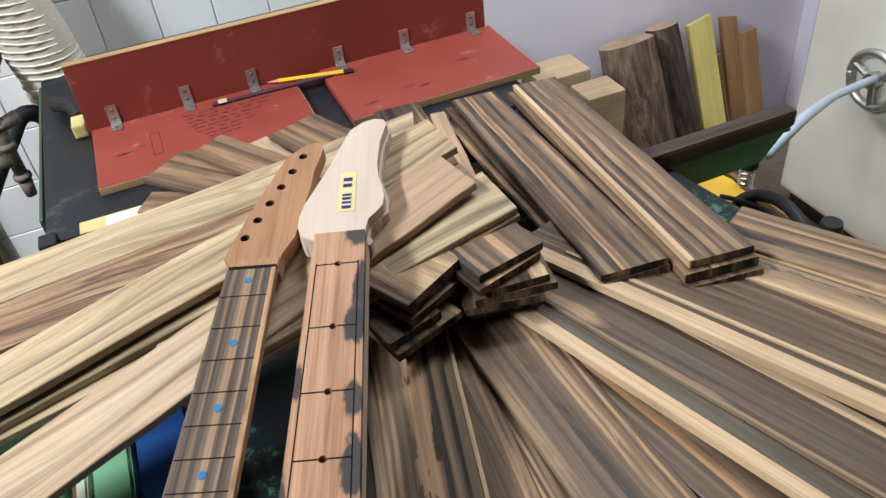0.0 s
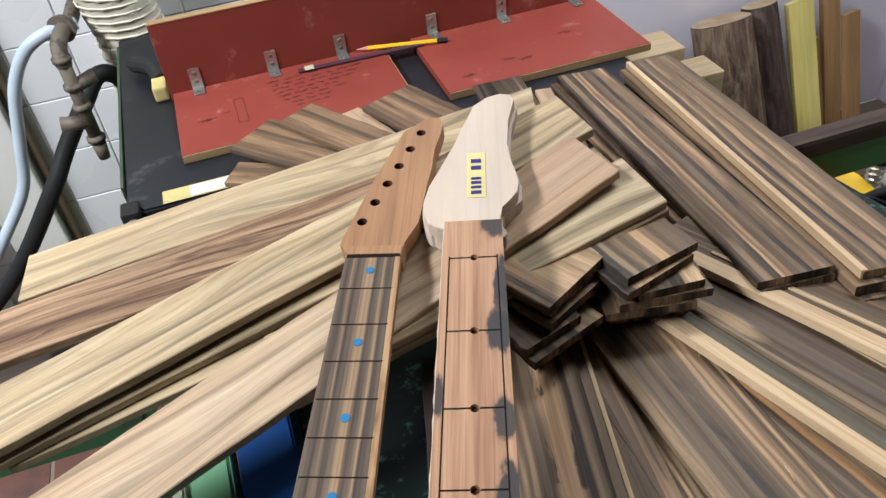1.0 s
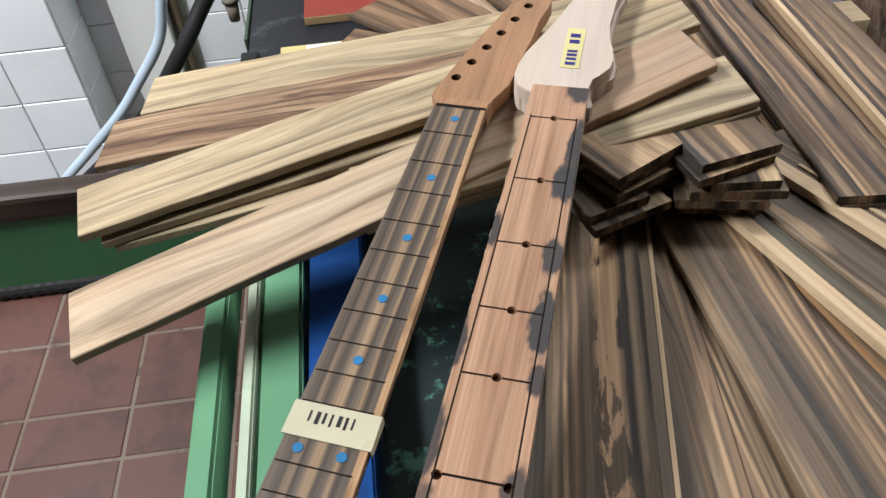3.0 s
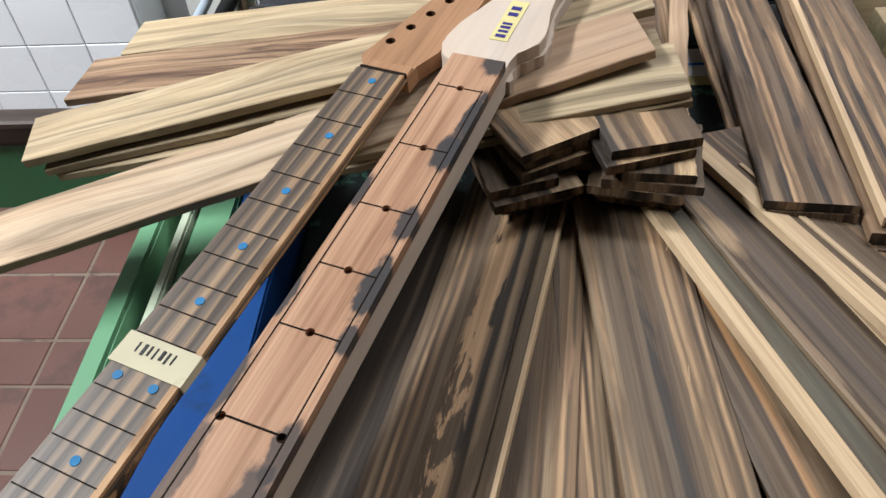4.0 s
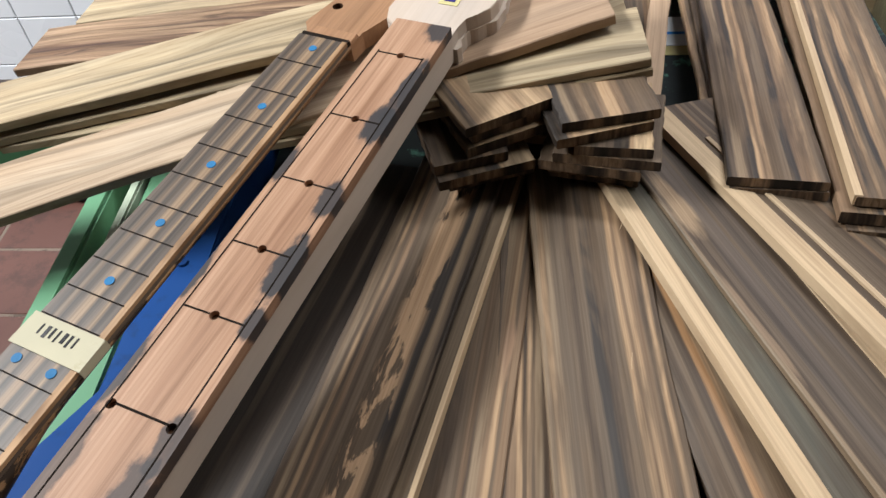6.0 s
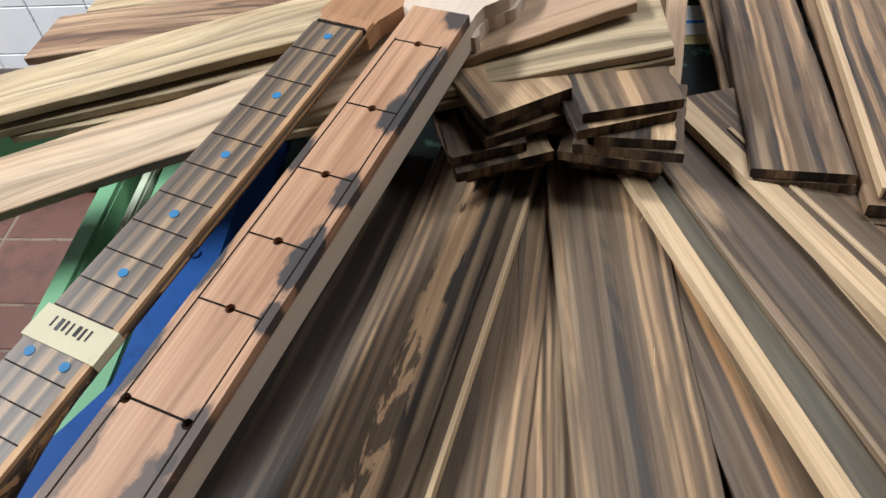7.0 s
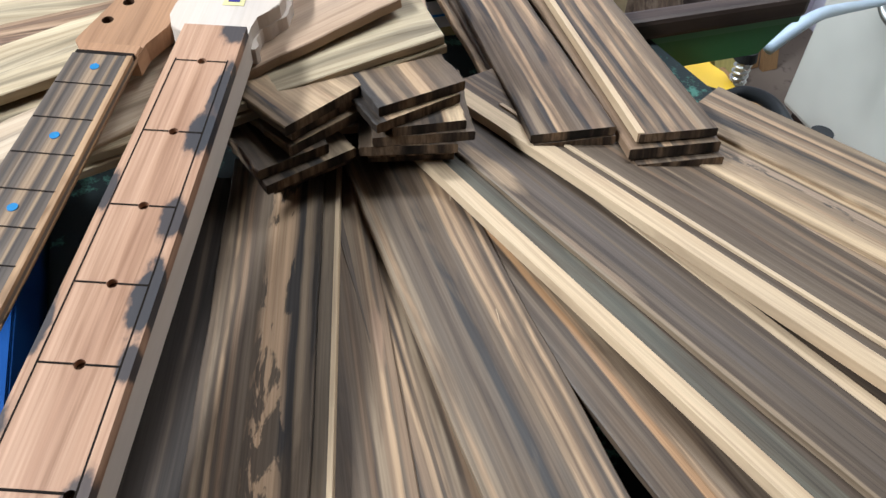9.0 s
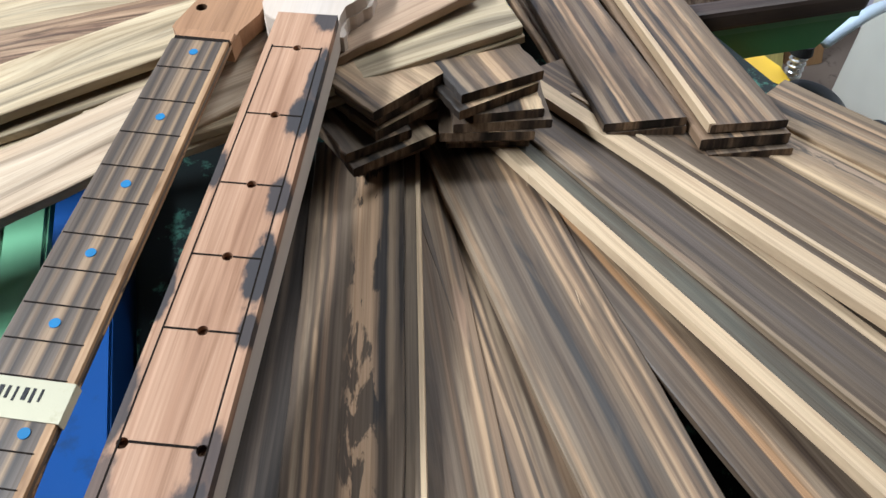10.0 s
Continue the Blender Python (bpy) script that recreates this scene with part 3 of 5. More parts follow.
def plank_mesh(length, width, thick, skew0=0.0, skew1=0.0, wear=0.0008, chamfer=0.0009, taper=0.0, seed=0):
    """A sawn board along x from 0: worn arrises, slightly uneven edges, ends cut at a skew. Its top is z = 0."""
    rng = random.Random(seed)
    bm, rings, n = bmesh.new(), [], 14
    c = chamfer
    for i in range(n + 1):
        f = i / n
        w = width * (1 - taper * f) / 2
        ja, jb, jz = (rng.uniform(-wear, wear) for _ in range(3))
        ring = []
        for y, z in ((-w + ja, -c), (-w + ja + c, 0), (w + jb - c, 0), (w + jb, -c), (w + jb, -thick + c), (w + jb - c, -thick), (-w + ja + c, -thick), (-w + ja, -thick + c)):
            x = length * f + (skew0 * (1 - f) + skew1 * f) * y
            ring.append(bm.verts.new((x, y, z + jz * 0.25)))
        rings.append(ring)
    for r0, r1 in zip(rings, rings[1:]):
        for k in range(8):
            bm.faces.new((r0[k], r0[(k + 1) % 8], r1[(k + 1) % 8], r1[k]))
    bm.faces.new(rings[0][::-1]).material_index = 1
    bm.faces.new(rings[-1]).material_index = 1
    return bm


def along(a, b, lean=0.0):
    """A pose at a, x towards b, y level to its left, leaned about x by degrees."""
    x = (Vector(b) - Vector(a)).normalized()
    y = Vector((0, 0, 1)).cross(x).normalized()
    m = Matrix((x, y, x.cross(y))).transposed().to_4x4()
    return Matrix.Translation(a) @ m @ pose(0, 0, 0, lean, 0, 0)


seeds = iter(range(1000))


def plank(name, a, b, width, thick, material, label, group, lean=0.0, skew0=0.0, skew1=0.0, wear=0.0008, taper=0.0, category="timber board"):
    """One loose board whose top runs from a to b along its middle."""
    ob = link_mesh(name, plank_mesh((Vector(b) - Vector(a)).length, width, thick, skew0, skew1, wear, taper=taper, seed=next(seeds)), [material, END_DARK if "ebony" in name else END_PALE], None, along(a, b, lean))
    return tagged(ob, label, category, group)


def fan(edge, degrees, length, z_edge, drop, label, material, side=1, width=0.072, thick=0.0068, back=0.03, fall=0.0):
    """A board of the fan: the place of one long edge at its far end, the way it runs, and the degrees by which it tips away from that edge.
    side 1: the board lies to the edge's right (towards +x), -1: to its left."""
    d = Vector((math.cos(radians(degrees)), math.sin(radians(degrees)), fall))
    s = Vector((-d.y, d.x, 0)).normalized() * side
    a = Vector((*edge, z_edge)) - d * back + s * (width / 2) * math.cos(radians(drop))
    a.z -= math.sin(radians(drop)) * width / 2
    return plank("ebony_board", a, a + d * (length + back), width, thick, material, label, "striped ebony boards fanned out on the bench", side * -drop)


# ---- room: all fixed things stand square to the tiled floor ----
FLOOR = 0.15
ROOM = pose(0, 0, 0, 0, 0, 10.6)


def setting(name, bm, mat, label, category, smooth=False):
    return tagged(link_mesh(name, bm, mat, None, ROOM.copy(), smooth), label, category, kind="structure")


def fixed(name, label, category, group=""):
    ob = tagged(new(name), label, category, group)
    ob.matrix_basis = ROOM.copy()
    return ob


floor = setting("floor", box(-2.6, 2.6, -2.6, 1.65, FLOOR - 0.1, FLOOR + 0.0004), FLOORGROUT, "brown quarry-tiled workshop floor with sandy grout", "floor")
wall_n = setting("wall_north", box(-2.6, 2.6, 1.656, 1.8, FLOOR, 2.75), LILAC, "lilac plaster wall, white glazed tiles on its left half", "wall")
# south, west, east walls and ceiling are out of view, added to close the room
setting("wall_south", box(-2.6, 2.6, -2.7, -2.6, FLOOR, 2.75), ROOMGREY, "plain unseen grey wall closing the workshop", "wall")
setting("wall_west", box(-2.7, -2.6, -2.6, 1.8, FLOOR, 2.75), ROOMGREY, "plain unseen grey side wall", "wall")
setting("wall_east", box(2.6, 2.7, -2.6, 1.8, FLOOR, 2.75), BOUNCECREAM, "unseen cream side wall that bounces warm light", "wall")
setting("ceiling", box(-2.7, 2.7, -2.7, 1.8, 2.75, 2.85), ROOMGREY, "plain unseen grey ceiling", "ceiling")
pillar = setting("pillar", box(-1.6, -0.606, 1.506, 1.655, FLOOR, 2.75), GROUT, "white-tiled pillar standing out from the wall", "pillar")
setting("wall_trim", box(1.86, 1.93, 1.60, 1.655, FLOOR, 2.75, 0.004), LILAC, "lilac painted upright trim beside the cabinet", "trim")
tile_back = setting("tile_backing", box(-0.606, 0.40, 1.651, 1.6555, FLOOR, 2.7), GROUT, "grey grout bed between the wall tiles", "wall")

# ---- machine: two cast tables, cross rail and green frame ----
machine = fixed("saw_bench", "black cast iron saw bench with green body and blue cover", "machine")
part("rear_table", prism([(-0.14, 0.946), (-0.12, 0.918), (0.60, 0.921), (0.58, 1.47), (-0.145, 1.47)], 0.872, 0.90, 0.003), CAST, machine)
part("front_table", prism([(0.004, -0.10), (0.36, -0.10), (0.69, 0.44), (0.685, 0.50), (0.645, 0.72), (0.64, 0.918), (0.004, 0.918)], 0.868, 0.898, 0.003), PATINA, machine, "black table with flaking green paint")
part("body", box(0.0, 0.60, 0.80, 1.40, FLOOR, 0.866, 0.01), DARKGREEN, machine)
part("body", box(0.205, 0.60, 0.50, 0.795, FLOOR, 0.866, 0.01), DARKGREEN, machine)
BLUEPRINT = painted("blue_print", (0.02, 0.2, 0.6), (0.05, 0.25, 0.6), 0.7, 30)
LABELYELLOW = painted("yellow_label", (0.50, 0.42, 0.19), (0.3, 0.25, 0.1), 0.6, 40)
for u0, v0 in ((-0.095, 0.921), (0.40, 0.735)):
    z = 0.9003 if u0 < 0 else 0.8985
    strip_label = part("edge_label", box(u0, u0 + (0.17 if u0 < 0 else 0.06), v0, v0 + (0.028 if u0 < 0 else 0.075), z, z + 0.0006), LABELYELLOW, machine, "yellow edged paper label")
    if u0 < 0:
        part("paper", box(-0.060, -0.006, 0.923, 0.946, 0.901, 0.9015), PAPER, strip_label, "white paper")
        part("paper", box(0.012, 0.06, 0.923, 0.950, 0.901, 0.9015), PAPER, strip_label, "white paper")
        part("print", box(0.014, 0.06, 0.927, 0.936, 0.9016, 0.902), BLUEPRINT, strip_label, "blue printed stripe")
    else:
        part("paper", box(0.40, 0.46, 0.752, 0.81, 0.8993, 0.8998), PAPER, strip_label, "white paper")
        part("print", box(0.402, 0.458, 0.774, 0.779, 0.8999, 0.9003), BLUEPRINT, strip_label, "blue printed stripe")
clamp = part("stop_block", box(-0.148, -0.124, 0.910, 0.940, 0.868, 0.906, 0.004), BLACK, machine, "black corner stop")
part("bolt", cylinder(0.010, 0.010, -0.004, 0.010, 16, m=Matrix.Translation((-0.135, 0.905, 0.888)) @ pose(0, 0, 0, 90)), STEEL, clamp)
part("left_flange", box(-0.149, -0.1445, 0.99, 1.45, 0.80, 0.897, 0.001), painted("dark_olive_paint", (0.05, 0.075, 0.05), (0.1, 0.12, 0.09), 0.6, 25), machine)
rail = fixed("cross_rail", "green steel cross rail with a dark wooden top bar", "rail")
RAILWOOD = wood("dark_stained_bar", [(0.3, (0.03, 0.02, 0.016)), (0.6, (0.075, 0.05, 0.04)), (0.75, (0.05, 0.034, 0.028))], (3, 40, 40), 0.004, 0.5, 0.45)
part("top_bar", box(-1.1, -0.16, 0.647, 0.679, 0.896, 0.928, 0.006), RAILWOOD, rail, "dark stained wooden bar")
part("top_bar", box(0.60, 0.858, 0.661, 0.687, 0.901, 0.928, 0.006), RAILWOOD, rail, "dark stained wooden bar")
for u0, u1, mat in ((-1.1, -0.165, GREEN), (0.60, 0.862, DARKGREEN)):
    bm = prism([(u0, 0.90), (u1, 0.90), (u1 - (0.045 if u1 > 0 else 0), 0.848 if u1 > 0 else 0.80), (u0, 0.848 if u1 > 0 else 0.80)], -0.014, 0.014, 0.002)
    part("beam", bm, mat, rail, "", Matrix.Translation((0, 0.685 if u0 > 0 else 0.668, -0.005 if u0 < 0 else 0)) @ pose(0, 0, 0, 90))
    v = 0.6708 if u0 > 0 else 0.6538
    part("worn_edge", box(u0 + 0.002, u1 - 0.003, v - 0.0012, v, 0.889, 0.8985), MINT, rail, "chipped pale green edge")
part("leg", box(-1.0, -0.94, 0.67, 0.71, FLOOR, 0.795, 0.004), GREEN, rail)
frame_stand = fixed("machine_stand", "pale green steel stand of the saw bench with flaking edges", "machine stand")


def slant(u0, u1, v1, z0, z1, bevel):
    """A rail along v whose line turns slightly towards +u at its near end."""
    return prism([(u0 + 0.004, -0.3), (u1 + 0.004, -0.3), (u1 - 0.006, v1), (u0 - 0.006, v1)], z0, z1, bevel)


part("side_rail", slant(-0.086, -0.050, 0.60, 0.895, 0.937, 0.003), MINT, frame_stand)
part("lip", slant(-0.0965, -0.0868, 0.60, 0.89, 0.943, 0.002), painted("chalky_green", (0.42, 0.48, 0.36), (0.3, 0.4, 0.28), 0.6, 25), frame_stand, "chalky worn edge")
part("side_rail", slant(-0.134, -0.114, 0.62, 0.90, 0.941, 0.003), MINT, frame_stand)
for u0, u1, v in ((-0.128, -0.112, -0.28), (-0.131, -0.115, 0.12), (-0.080, -0.048, -0.28), (-0.083, -0.052, 0.12)):
    part("leg", box(u0, u1, v - 0.012, v + 0.012, FLOOR, 0.895 if u0 > -0.1 else 0.90, 0.002), MINT, frame_stand)
part("side_panel", box(-0.046, -0.001, -0.25, 0.655, 0.56, 0.9375, 0.002), BLUE, machine, "deep blue painted steel side panel")
cover = part("side_cover", prism([(-0.080, -0.25), (0.0, -0.25), (0.0, 0.66), (-0.048, 0.66), (-0.045, 0.27), (-0.080, 0.22)], 0.938, 0.945, 0.002), BLUE, machine, "deep blue painted steel cover plate")
for v in (0.12, 0.39, 0.6):
    part("screw", cylinder(0.0045, 0.004, 0.9448, 0.947, 12, m=Matrix.Translation((-0.010 - 0.012 * (v > 0.3), v, 0))), BLUE, cover)

# ---- fence jig ----
jig = fixed("fence_jig", "red-faced plywood fence and base boards joined by steel brackets", "jig")
fb = part("fence_board", box(-0.066, 0.63, 1.191, 1.205, 0.900, 1.022, 0.0012), RED, jig)
part("top_edge", box(-0.066, 0.63, 1.1905, 1.2055, 1.0222, 1.0235), PLY, fb, "bare plywood edge")
for u0, u1, v0 in ((-0.062, 0.268, 1.003), (0.316, 0.636, 0.995)):
    base = part("base_board", box(u0, u1, v0, 1.1895, 0.901, 0.9133, 0.001), RED, jig)
    part("front_edge", box(u0, u1, v0 - 0.0012, v0 - 0.0002, 0.9015, 0.9125), PLY, base, "bare plywood edge")
    part("side_edge", box(u1 + 0.0002, u1 + 0.0012, v0, 1.189, 0.9015, 0.9125), PLY, base, "bare plywood edge")


def bracket(u):
    b = part("bracket", box(u - 0.0085, u + 0.0085, 1.1885, 1.1908, 0.914, 0.946, 0.0008), STEEL, jig, "galvanised angle bracket")
    part("foot", box(u - 0.0085, u + 0.0085, 1.164, 1.1884, 0.9135, 0.9156, 0.0006), STEEL, b)
    for dv, z in ((0, 0.925), (0, 0.938)):
        part("screw", cylinder(0.0035, 0.0025, 0, 0.0016, 10, m=Matrix.Translation((u, 1.1884, z)) @ pose(0, 0, 0, 90)), BRASS, b)
    part("screw", cylinder(0.0035, 0.0025, 0, 0.0016, 10, m=Matrix.Translation((u, 1.172, 0.9156))), BRASS, b)


for u in (-0.023, 0.0935, 0.203, 0.354, 0.474, 0.602):
    bracket(u)
PENCIL = painted("pencil_line", (0.09, 0.025, 0.022), (0.2, 0.06, 0.05), 0.55, 90)
# pencilled notes on the first base board, as plain strokes
bm = box(0.022, 0.0228, 1.055, 1.125, 0.9134, 0.9137)
for x0, x1, y0, y1 in ((0.036, 0.0368, 1.055, 1.125), (0.0228, 0.036, 1.1242, 1.125), (0.0228, 0.036, 1.055, 1.0558), (0.002, 0.014, 1.092, 1.093), (-0.022, -0.006, 1.083, 1.086)):
    box(x0, x1, y0, y1, 0.9134, 0.9137, bm=bm)
rng = random.Random(5)
def scribble(bm, u, v, width, height, z):
    """One illegible word as a few crossing pencil strokes."""
    x = u
    while x < u + width:
        a = rng.uniform(-0.9, 0.9) + (math.pi / 2 if rng.random() < 0.6 else 0)
        h = height * rng.uniform(0.35, 0.6)
        c = Vector((x, v + rng.uniform(-0.3, 0.3) * height, z))
        d, n = Vector((math.cos(a), math.sin(a), 0)) * h, Vector((-math.sin(a), math.cos(a), 0)) * 0.00035
        lo = [bm.verts.new(c + p) for p in (-d - n, d - n, d + n, -d + n)]
        hi = [bm.verts.new(q.co + Vector((0, 0, 0.0003))) for q in lo]
        bm.faces.new(hi)
        for k in range(4):
            bm.faces.new((lo[k], lo[(k + 1) % 4], hi[(k + 1) % 4], hi[k]))
        x += rng.uniform(0.0012, 0.0028)


for row in range(8):
    u = 0.075 + rng.uniform(-0.004, 0.010) + 0.004 * row
    while u < 0.225 - 0.010 * row:
        w = rng.uniform(0.006, 0.018)
        scribble(bm, u, 1.152 - 0.0125 * row + 0.06 * (u - 0.1), w, 0.006, 0.9134)
        u += w + rng.uniform(0.005, 0.011)
scribble(bm, -0.030, 1.083, 0.016, 0.007, 0.9134)
for u, v in ((0.42, 1.05), (0.445, 1.04), (0.53, 1.09), (0.35, 1.03)):
    scribble(bm, u, v, 0.018, 0.008, 0.9134)
tagged(part("pencil_mark", bm, PENCIL, base), "faint pencilled notes and outlines", kind="stuff")

pencil = tagged(new("pencil"), "yellow and black striped pencil lying across the red boards", "pencil")
pencil.matrix_basis = along((0.004, 1.207, 0.9175), (0.137, 1.196, 0.9175))
part("shaft", cylinder(0.0037, 0.0037, 0.018, 0.128, 6, m=pose(0, 0, 0, 0, 90, 0)), YELLOW, pencil)
part("tip", cylinder(0.0006, 0.0036, 0.0, 0.018, 6, m=pose(0, 0, 0, 0, 90, 0)), painted("pink_wood", (0.6, 0.25, 0.2), (0.5, 0.2, 0.15), 0.7, 50), pencil, "sharpened pinkish point")
part("end_cap", cylinder(0.0039, 0.0039, 0.1282, 0.145, 6, m=pose(0, 0, 0, 0, 90, 0)), INK, pencil, "black painted end")
ruler = tagged(link_mesh("dark_bar", box(0, 0.20, -0.005, 0.005, 0, 0.003, 0.0008), painted("purple_black", (0.07, 0.03, 0.045), (0.12, 0.06, 0.07), 0.6, 30), None,
                         along((-0.088, 1.166, 0.9142), (0.104, 1.196, 0.9142))), "thin dark purple-black bar on the red board", "bar")
tagged(link_mesh("tape_scrap", box(0, 0.014, -0.007, 0.007, 0, 0.0008), TAPE, None, along((-0.078, 1.1676, 0.9175), (0.1, 1.1954, 0.9175))), "small scrap of yellow masking tape", "tape")
brush = fixed("hand_brush", "black handled brush with yellow bristle end beside the jig", "brush")
part("handle", tube([(-0.115, 1.32, 0.915), (-0.085, 1.27, 0.925), (-0.075, 1.235, 0.918)], 0.013, 10, 5), BLACK, brush)
part("bristles", box(-0.090, -0.068, 1.195, 1.235, 0.9015, 0.925, 0.004), painted("yellow_bristle", (0.62, 0.52, 0.22), (0.5, 0.4, 0.15), 0.6, 60), brush)

# ---- hoses and pipe work ----
setting("trim_boxing", box(-0.525, -0.415, 1.60, 1.6515, FLOOR, 2.7, 0.004), WHITE, "white painted boxing running up the tiled wall", "trim")
tagged(link_mesh("wall_pipe", tube([(-0.402, 1.632, FLOOR), (-0.400, 1.632, 0.5), (-0.398, 1.634, 1.2), (-0.398, 1.634, 2.74)], 0.0105, 14, 10), WIRE, None, ROOM.copy(), True), "dirty brown pipe running up the tiled wall", "pipe")
duct = fixed("dust_hose", "cream ribbed dust extraction hose with brown spiral wire", "hose")
HOSE = [(-0.125, 1.53, 0.70), (-0.125, 1.53, 0.90), (-0.145, 1.53, 1.02), (-0.20, 1.53, 1.16), (-0.31, 1.52, 1.40), (-0.4, 1.52, 1.7)]
part("skin", tube(HOSE, 0.060, 28, 24, 0.003), DUCT, duct, "", None, True)
coil, total = [], 60 * 10
for k in range(total):
    f = k / total * (len(HOSE) - 1)
    i = int(f)
    p = Vector(HOSE[i]).lerp(Vector(HOSE[i + 1]), f - i)
    a = k * math.tau / 14
    coil.append((p.x + 0.0645 * math.cos(a), p.y + 0.0645 * math.sin(a), p.z - 0.028 * math.cos(a) * (0.4 if f > 1.5 else 0.2)))
part("spiral_wire", tube(coil, 0.0022, 5, 1), painted("pale_wire", (0.72, 0.68, 0.58), (0.5, 0.45, 0.35), 0.65, 20), duct, "pale raised spiral rib")
pipe = fixed("pipe_fitting", "old brown brass pipe fitting with elbow and valve", "pipe")
at = Matrix.Translation((-0.232, 1.40, 0.03))
part("riser", cylinder(0.0115, 0.0115, 0.72, 0.90, 22, m=at), BRASS, pipe, "", None, True)
part("elbow", tube([(-0.232, 1.40, 0.905), (-0.231, 1.402, 0.925), (-0.229, 1.415, 0.938), (-0.222, 1.44, 0.946), (-0.21, 1.48, 0.947), (-0.20, 1.65, 0.945)], 0.0135, 18, 6), BRASS, pipe, "", None, True)
part("flange", cylinder(0.024, 0.021, 0, 0.014, 22, m=Matrix.Translation((-0.222, 1.447, 0.948)) @ pose(0, 0, 0, -90, 0, -20)), BRASS, pipe, "round wall flange")
for z in (0.725, 0.79, 0.83, 0.88):
    bm = cylinder(0.0162, 0.0162, z, z + 0.014, 20, m=at)
    bmesh.ops.bevel(bm, geom=[e for e in bm.edges if abs(e.verts[0].co.z - e.verts[1].co.z) < 1e-5], offset=0.003, segments=2, affect="EDGES")
    part("collar", bm, BRASS, pipe, "", None, True)
part("branch", cylinder(0.0115, 0.013, 0, 0.046, 18, m=Matrix.Translation((-0.232, 1.40, 0.795)) @ pose(0, 0, 0, 0, -80, 0)), BRASS, pipe, "", None, True)
part("branch", cylinder(0.0115, 0.013, 0, 0.04, 18, m=Matrix.Translation((-0.232, 1.40, 0.865)) @ pose(0, 0, 0, 0, 80, 20)), BRASS, pipe, "", None, True)
part("end_cap", cylinder(0.010, 0.013, 0.69, 0.722, 18, m=at), BRASS, pipe, "", None, True)
tagged(link_mesh("pale_blue_hose", tube([(-0.20, 1.47, 0.945), (-0.25, 1.45, 0.945), (-0.295, 1.45, 0.92), (-0.335, 1.45, 0.86), (-0.367, 1.45, 0.764), (-0.40, 1.45, 0.67), (-0.47, 1.45, 0.58),
                                         (-0.543, 1.45, 0.499), (-0.685, 1.45, 0.374), (-0.79, 1.44, 0.29), (-0.95, 1.40, 0.20)], 0.011, 14, 8), PALEBLUE, None, ROOM.copy(), True),
       "pale blue flexible hose hanging from the pipe", "hose")
tagged(link_mesh("black_hose", tube([(-0.155, 1.48, 0.78), (-0.17, 1.48, 0.83), (-0.20, 1.47, 0.845), (-0.235, 1.45, 0.81), (-0.29, 1.43, 0.745), (-0.348, 1.40, 0.67), (-0.472, 1.40, 0.521), (-0.638, 1.40, 0.382), (-0.9, 1.38, 0.20)], 0.016, 14, 8), BLACK, None, ROOM.copy(), True),
       "thick black rubber hose sloping to the floor", "hose")
tagged(link_mesh("conduit", tube([(-1.3, 1.28, FLOOR + 0.022), (-0.9, 1.30, FLOOR + 0.022), (-0.55, 1.30, FLOOR + 0.022)], 0.018, 12, 30, 0.003), BLACK, None, ROOM.copy()), "black ribbed conduit lying on the floor", "conduit")
tagged(link_mesh("floor_board", box(-0.66, -0.57, 1.33, 1.37, FLOOR, FLOOR + 0.03, 0.003), SCRAP, None, ROOM.copy()), "short pale wooden batten on the tiled floor", "batten")


# ---- timber leaning on the lilac wall ----
def log_mesh(r0, r1, length, seed, seg=26, flat=1.0):
    rng = random.Random(seed)
    bm, rings = bmesh.new(), []
    lumps = [(rng.uniform(0, 6.28), rng.uniform(0.02, 0.07), k) for k in (2, 3, 5, 9)]
    for i in range(15):
        f = i / 14
        ring = []
        for k in range(seg):
            a = k * math.tau / seg
            r = (r0 + (r1 - r0) * f) * (1 + sum(w / (0.6 + 0.35 * n) * math.sin(n * a + p + f * 1.5) for p, w, n in lumps)) * (1 + rng.uniform(-0.012, 0.012))
            ring.append(bm.verts.new((r * math.cos(a), r * math.sin(a) * flat, length * f)))
        rings.append(ring)
    for a, b in zip(rings, rings[1:]):
        for k in range(seg):
            bm.faces.new((a[k], a[(k + 1) % seg], b[(k + 1) % seg], b[k]))
    bm.faces.new(rings[0][::-1])
    return bm, [tuple(v.co) for v in rings[-1]]


def standing(lo, hi):
    """A pose in the room at lo with z towards hi and y to the wall."""
    z = (Vector(hi) - Vector(lo)).normalized()
    x = Vector((0, 1, 0)).cross(z).normalized()
    return ROOM @ Matrix.Translation(lo) @ Matrix((x, z.cross(x), z)).transposed().to_4x4()


ENDGRAIN = wood("sawn_end_grain", [(0.3, (0.38, 0.27, 0.17)), (0.6, (0.52, 0.40, 0.27)), (0.75, (0.44, 0.32, 0.2))], (20, 20, 4), 0.02, 0.4)


def log(lo, hi, r0, r1, bark, label, seed, flat=1.0):
    ob = tagged(new("log"), label, "log", "logs and boards leaning on the wall")
    ob.matrix_basis = standing(lo, hi)
    bm, rim = log_mesh(r0, r1, (Vector(hi) - Vector(lo)).length, seed, flat=flat)
    part("bark", bm, bark, ob)
    bm = bmesh.new()
    bm.faces.new([bm.verts.new((x * 0.985, y * 0.985, z + 0.001)) for x, y, z in rim])
    part("sawn_end", bm, ENDGRAIN, ob, "pale sawn end grain")


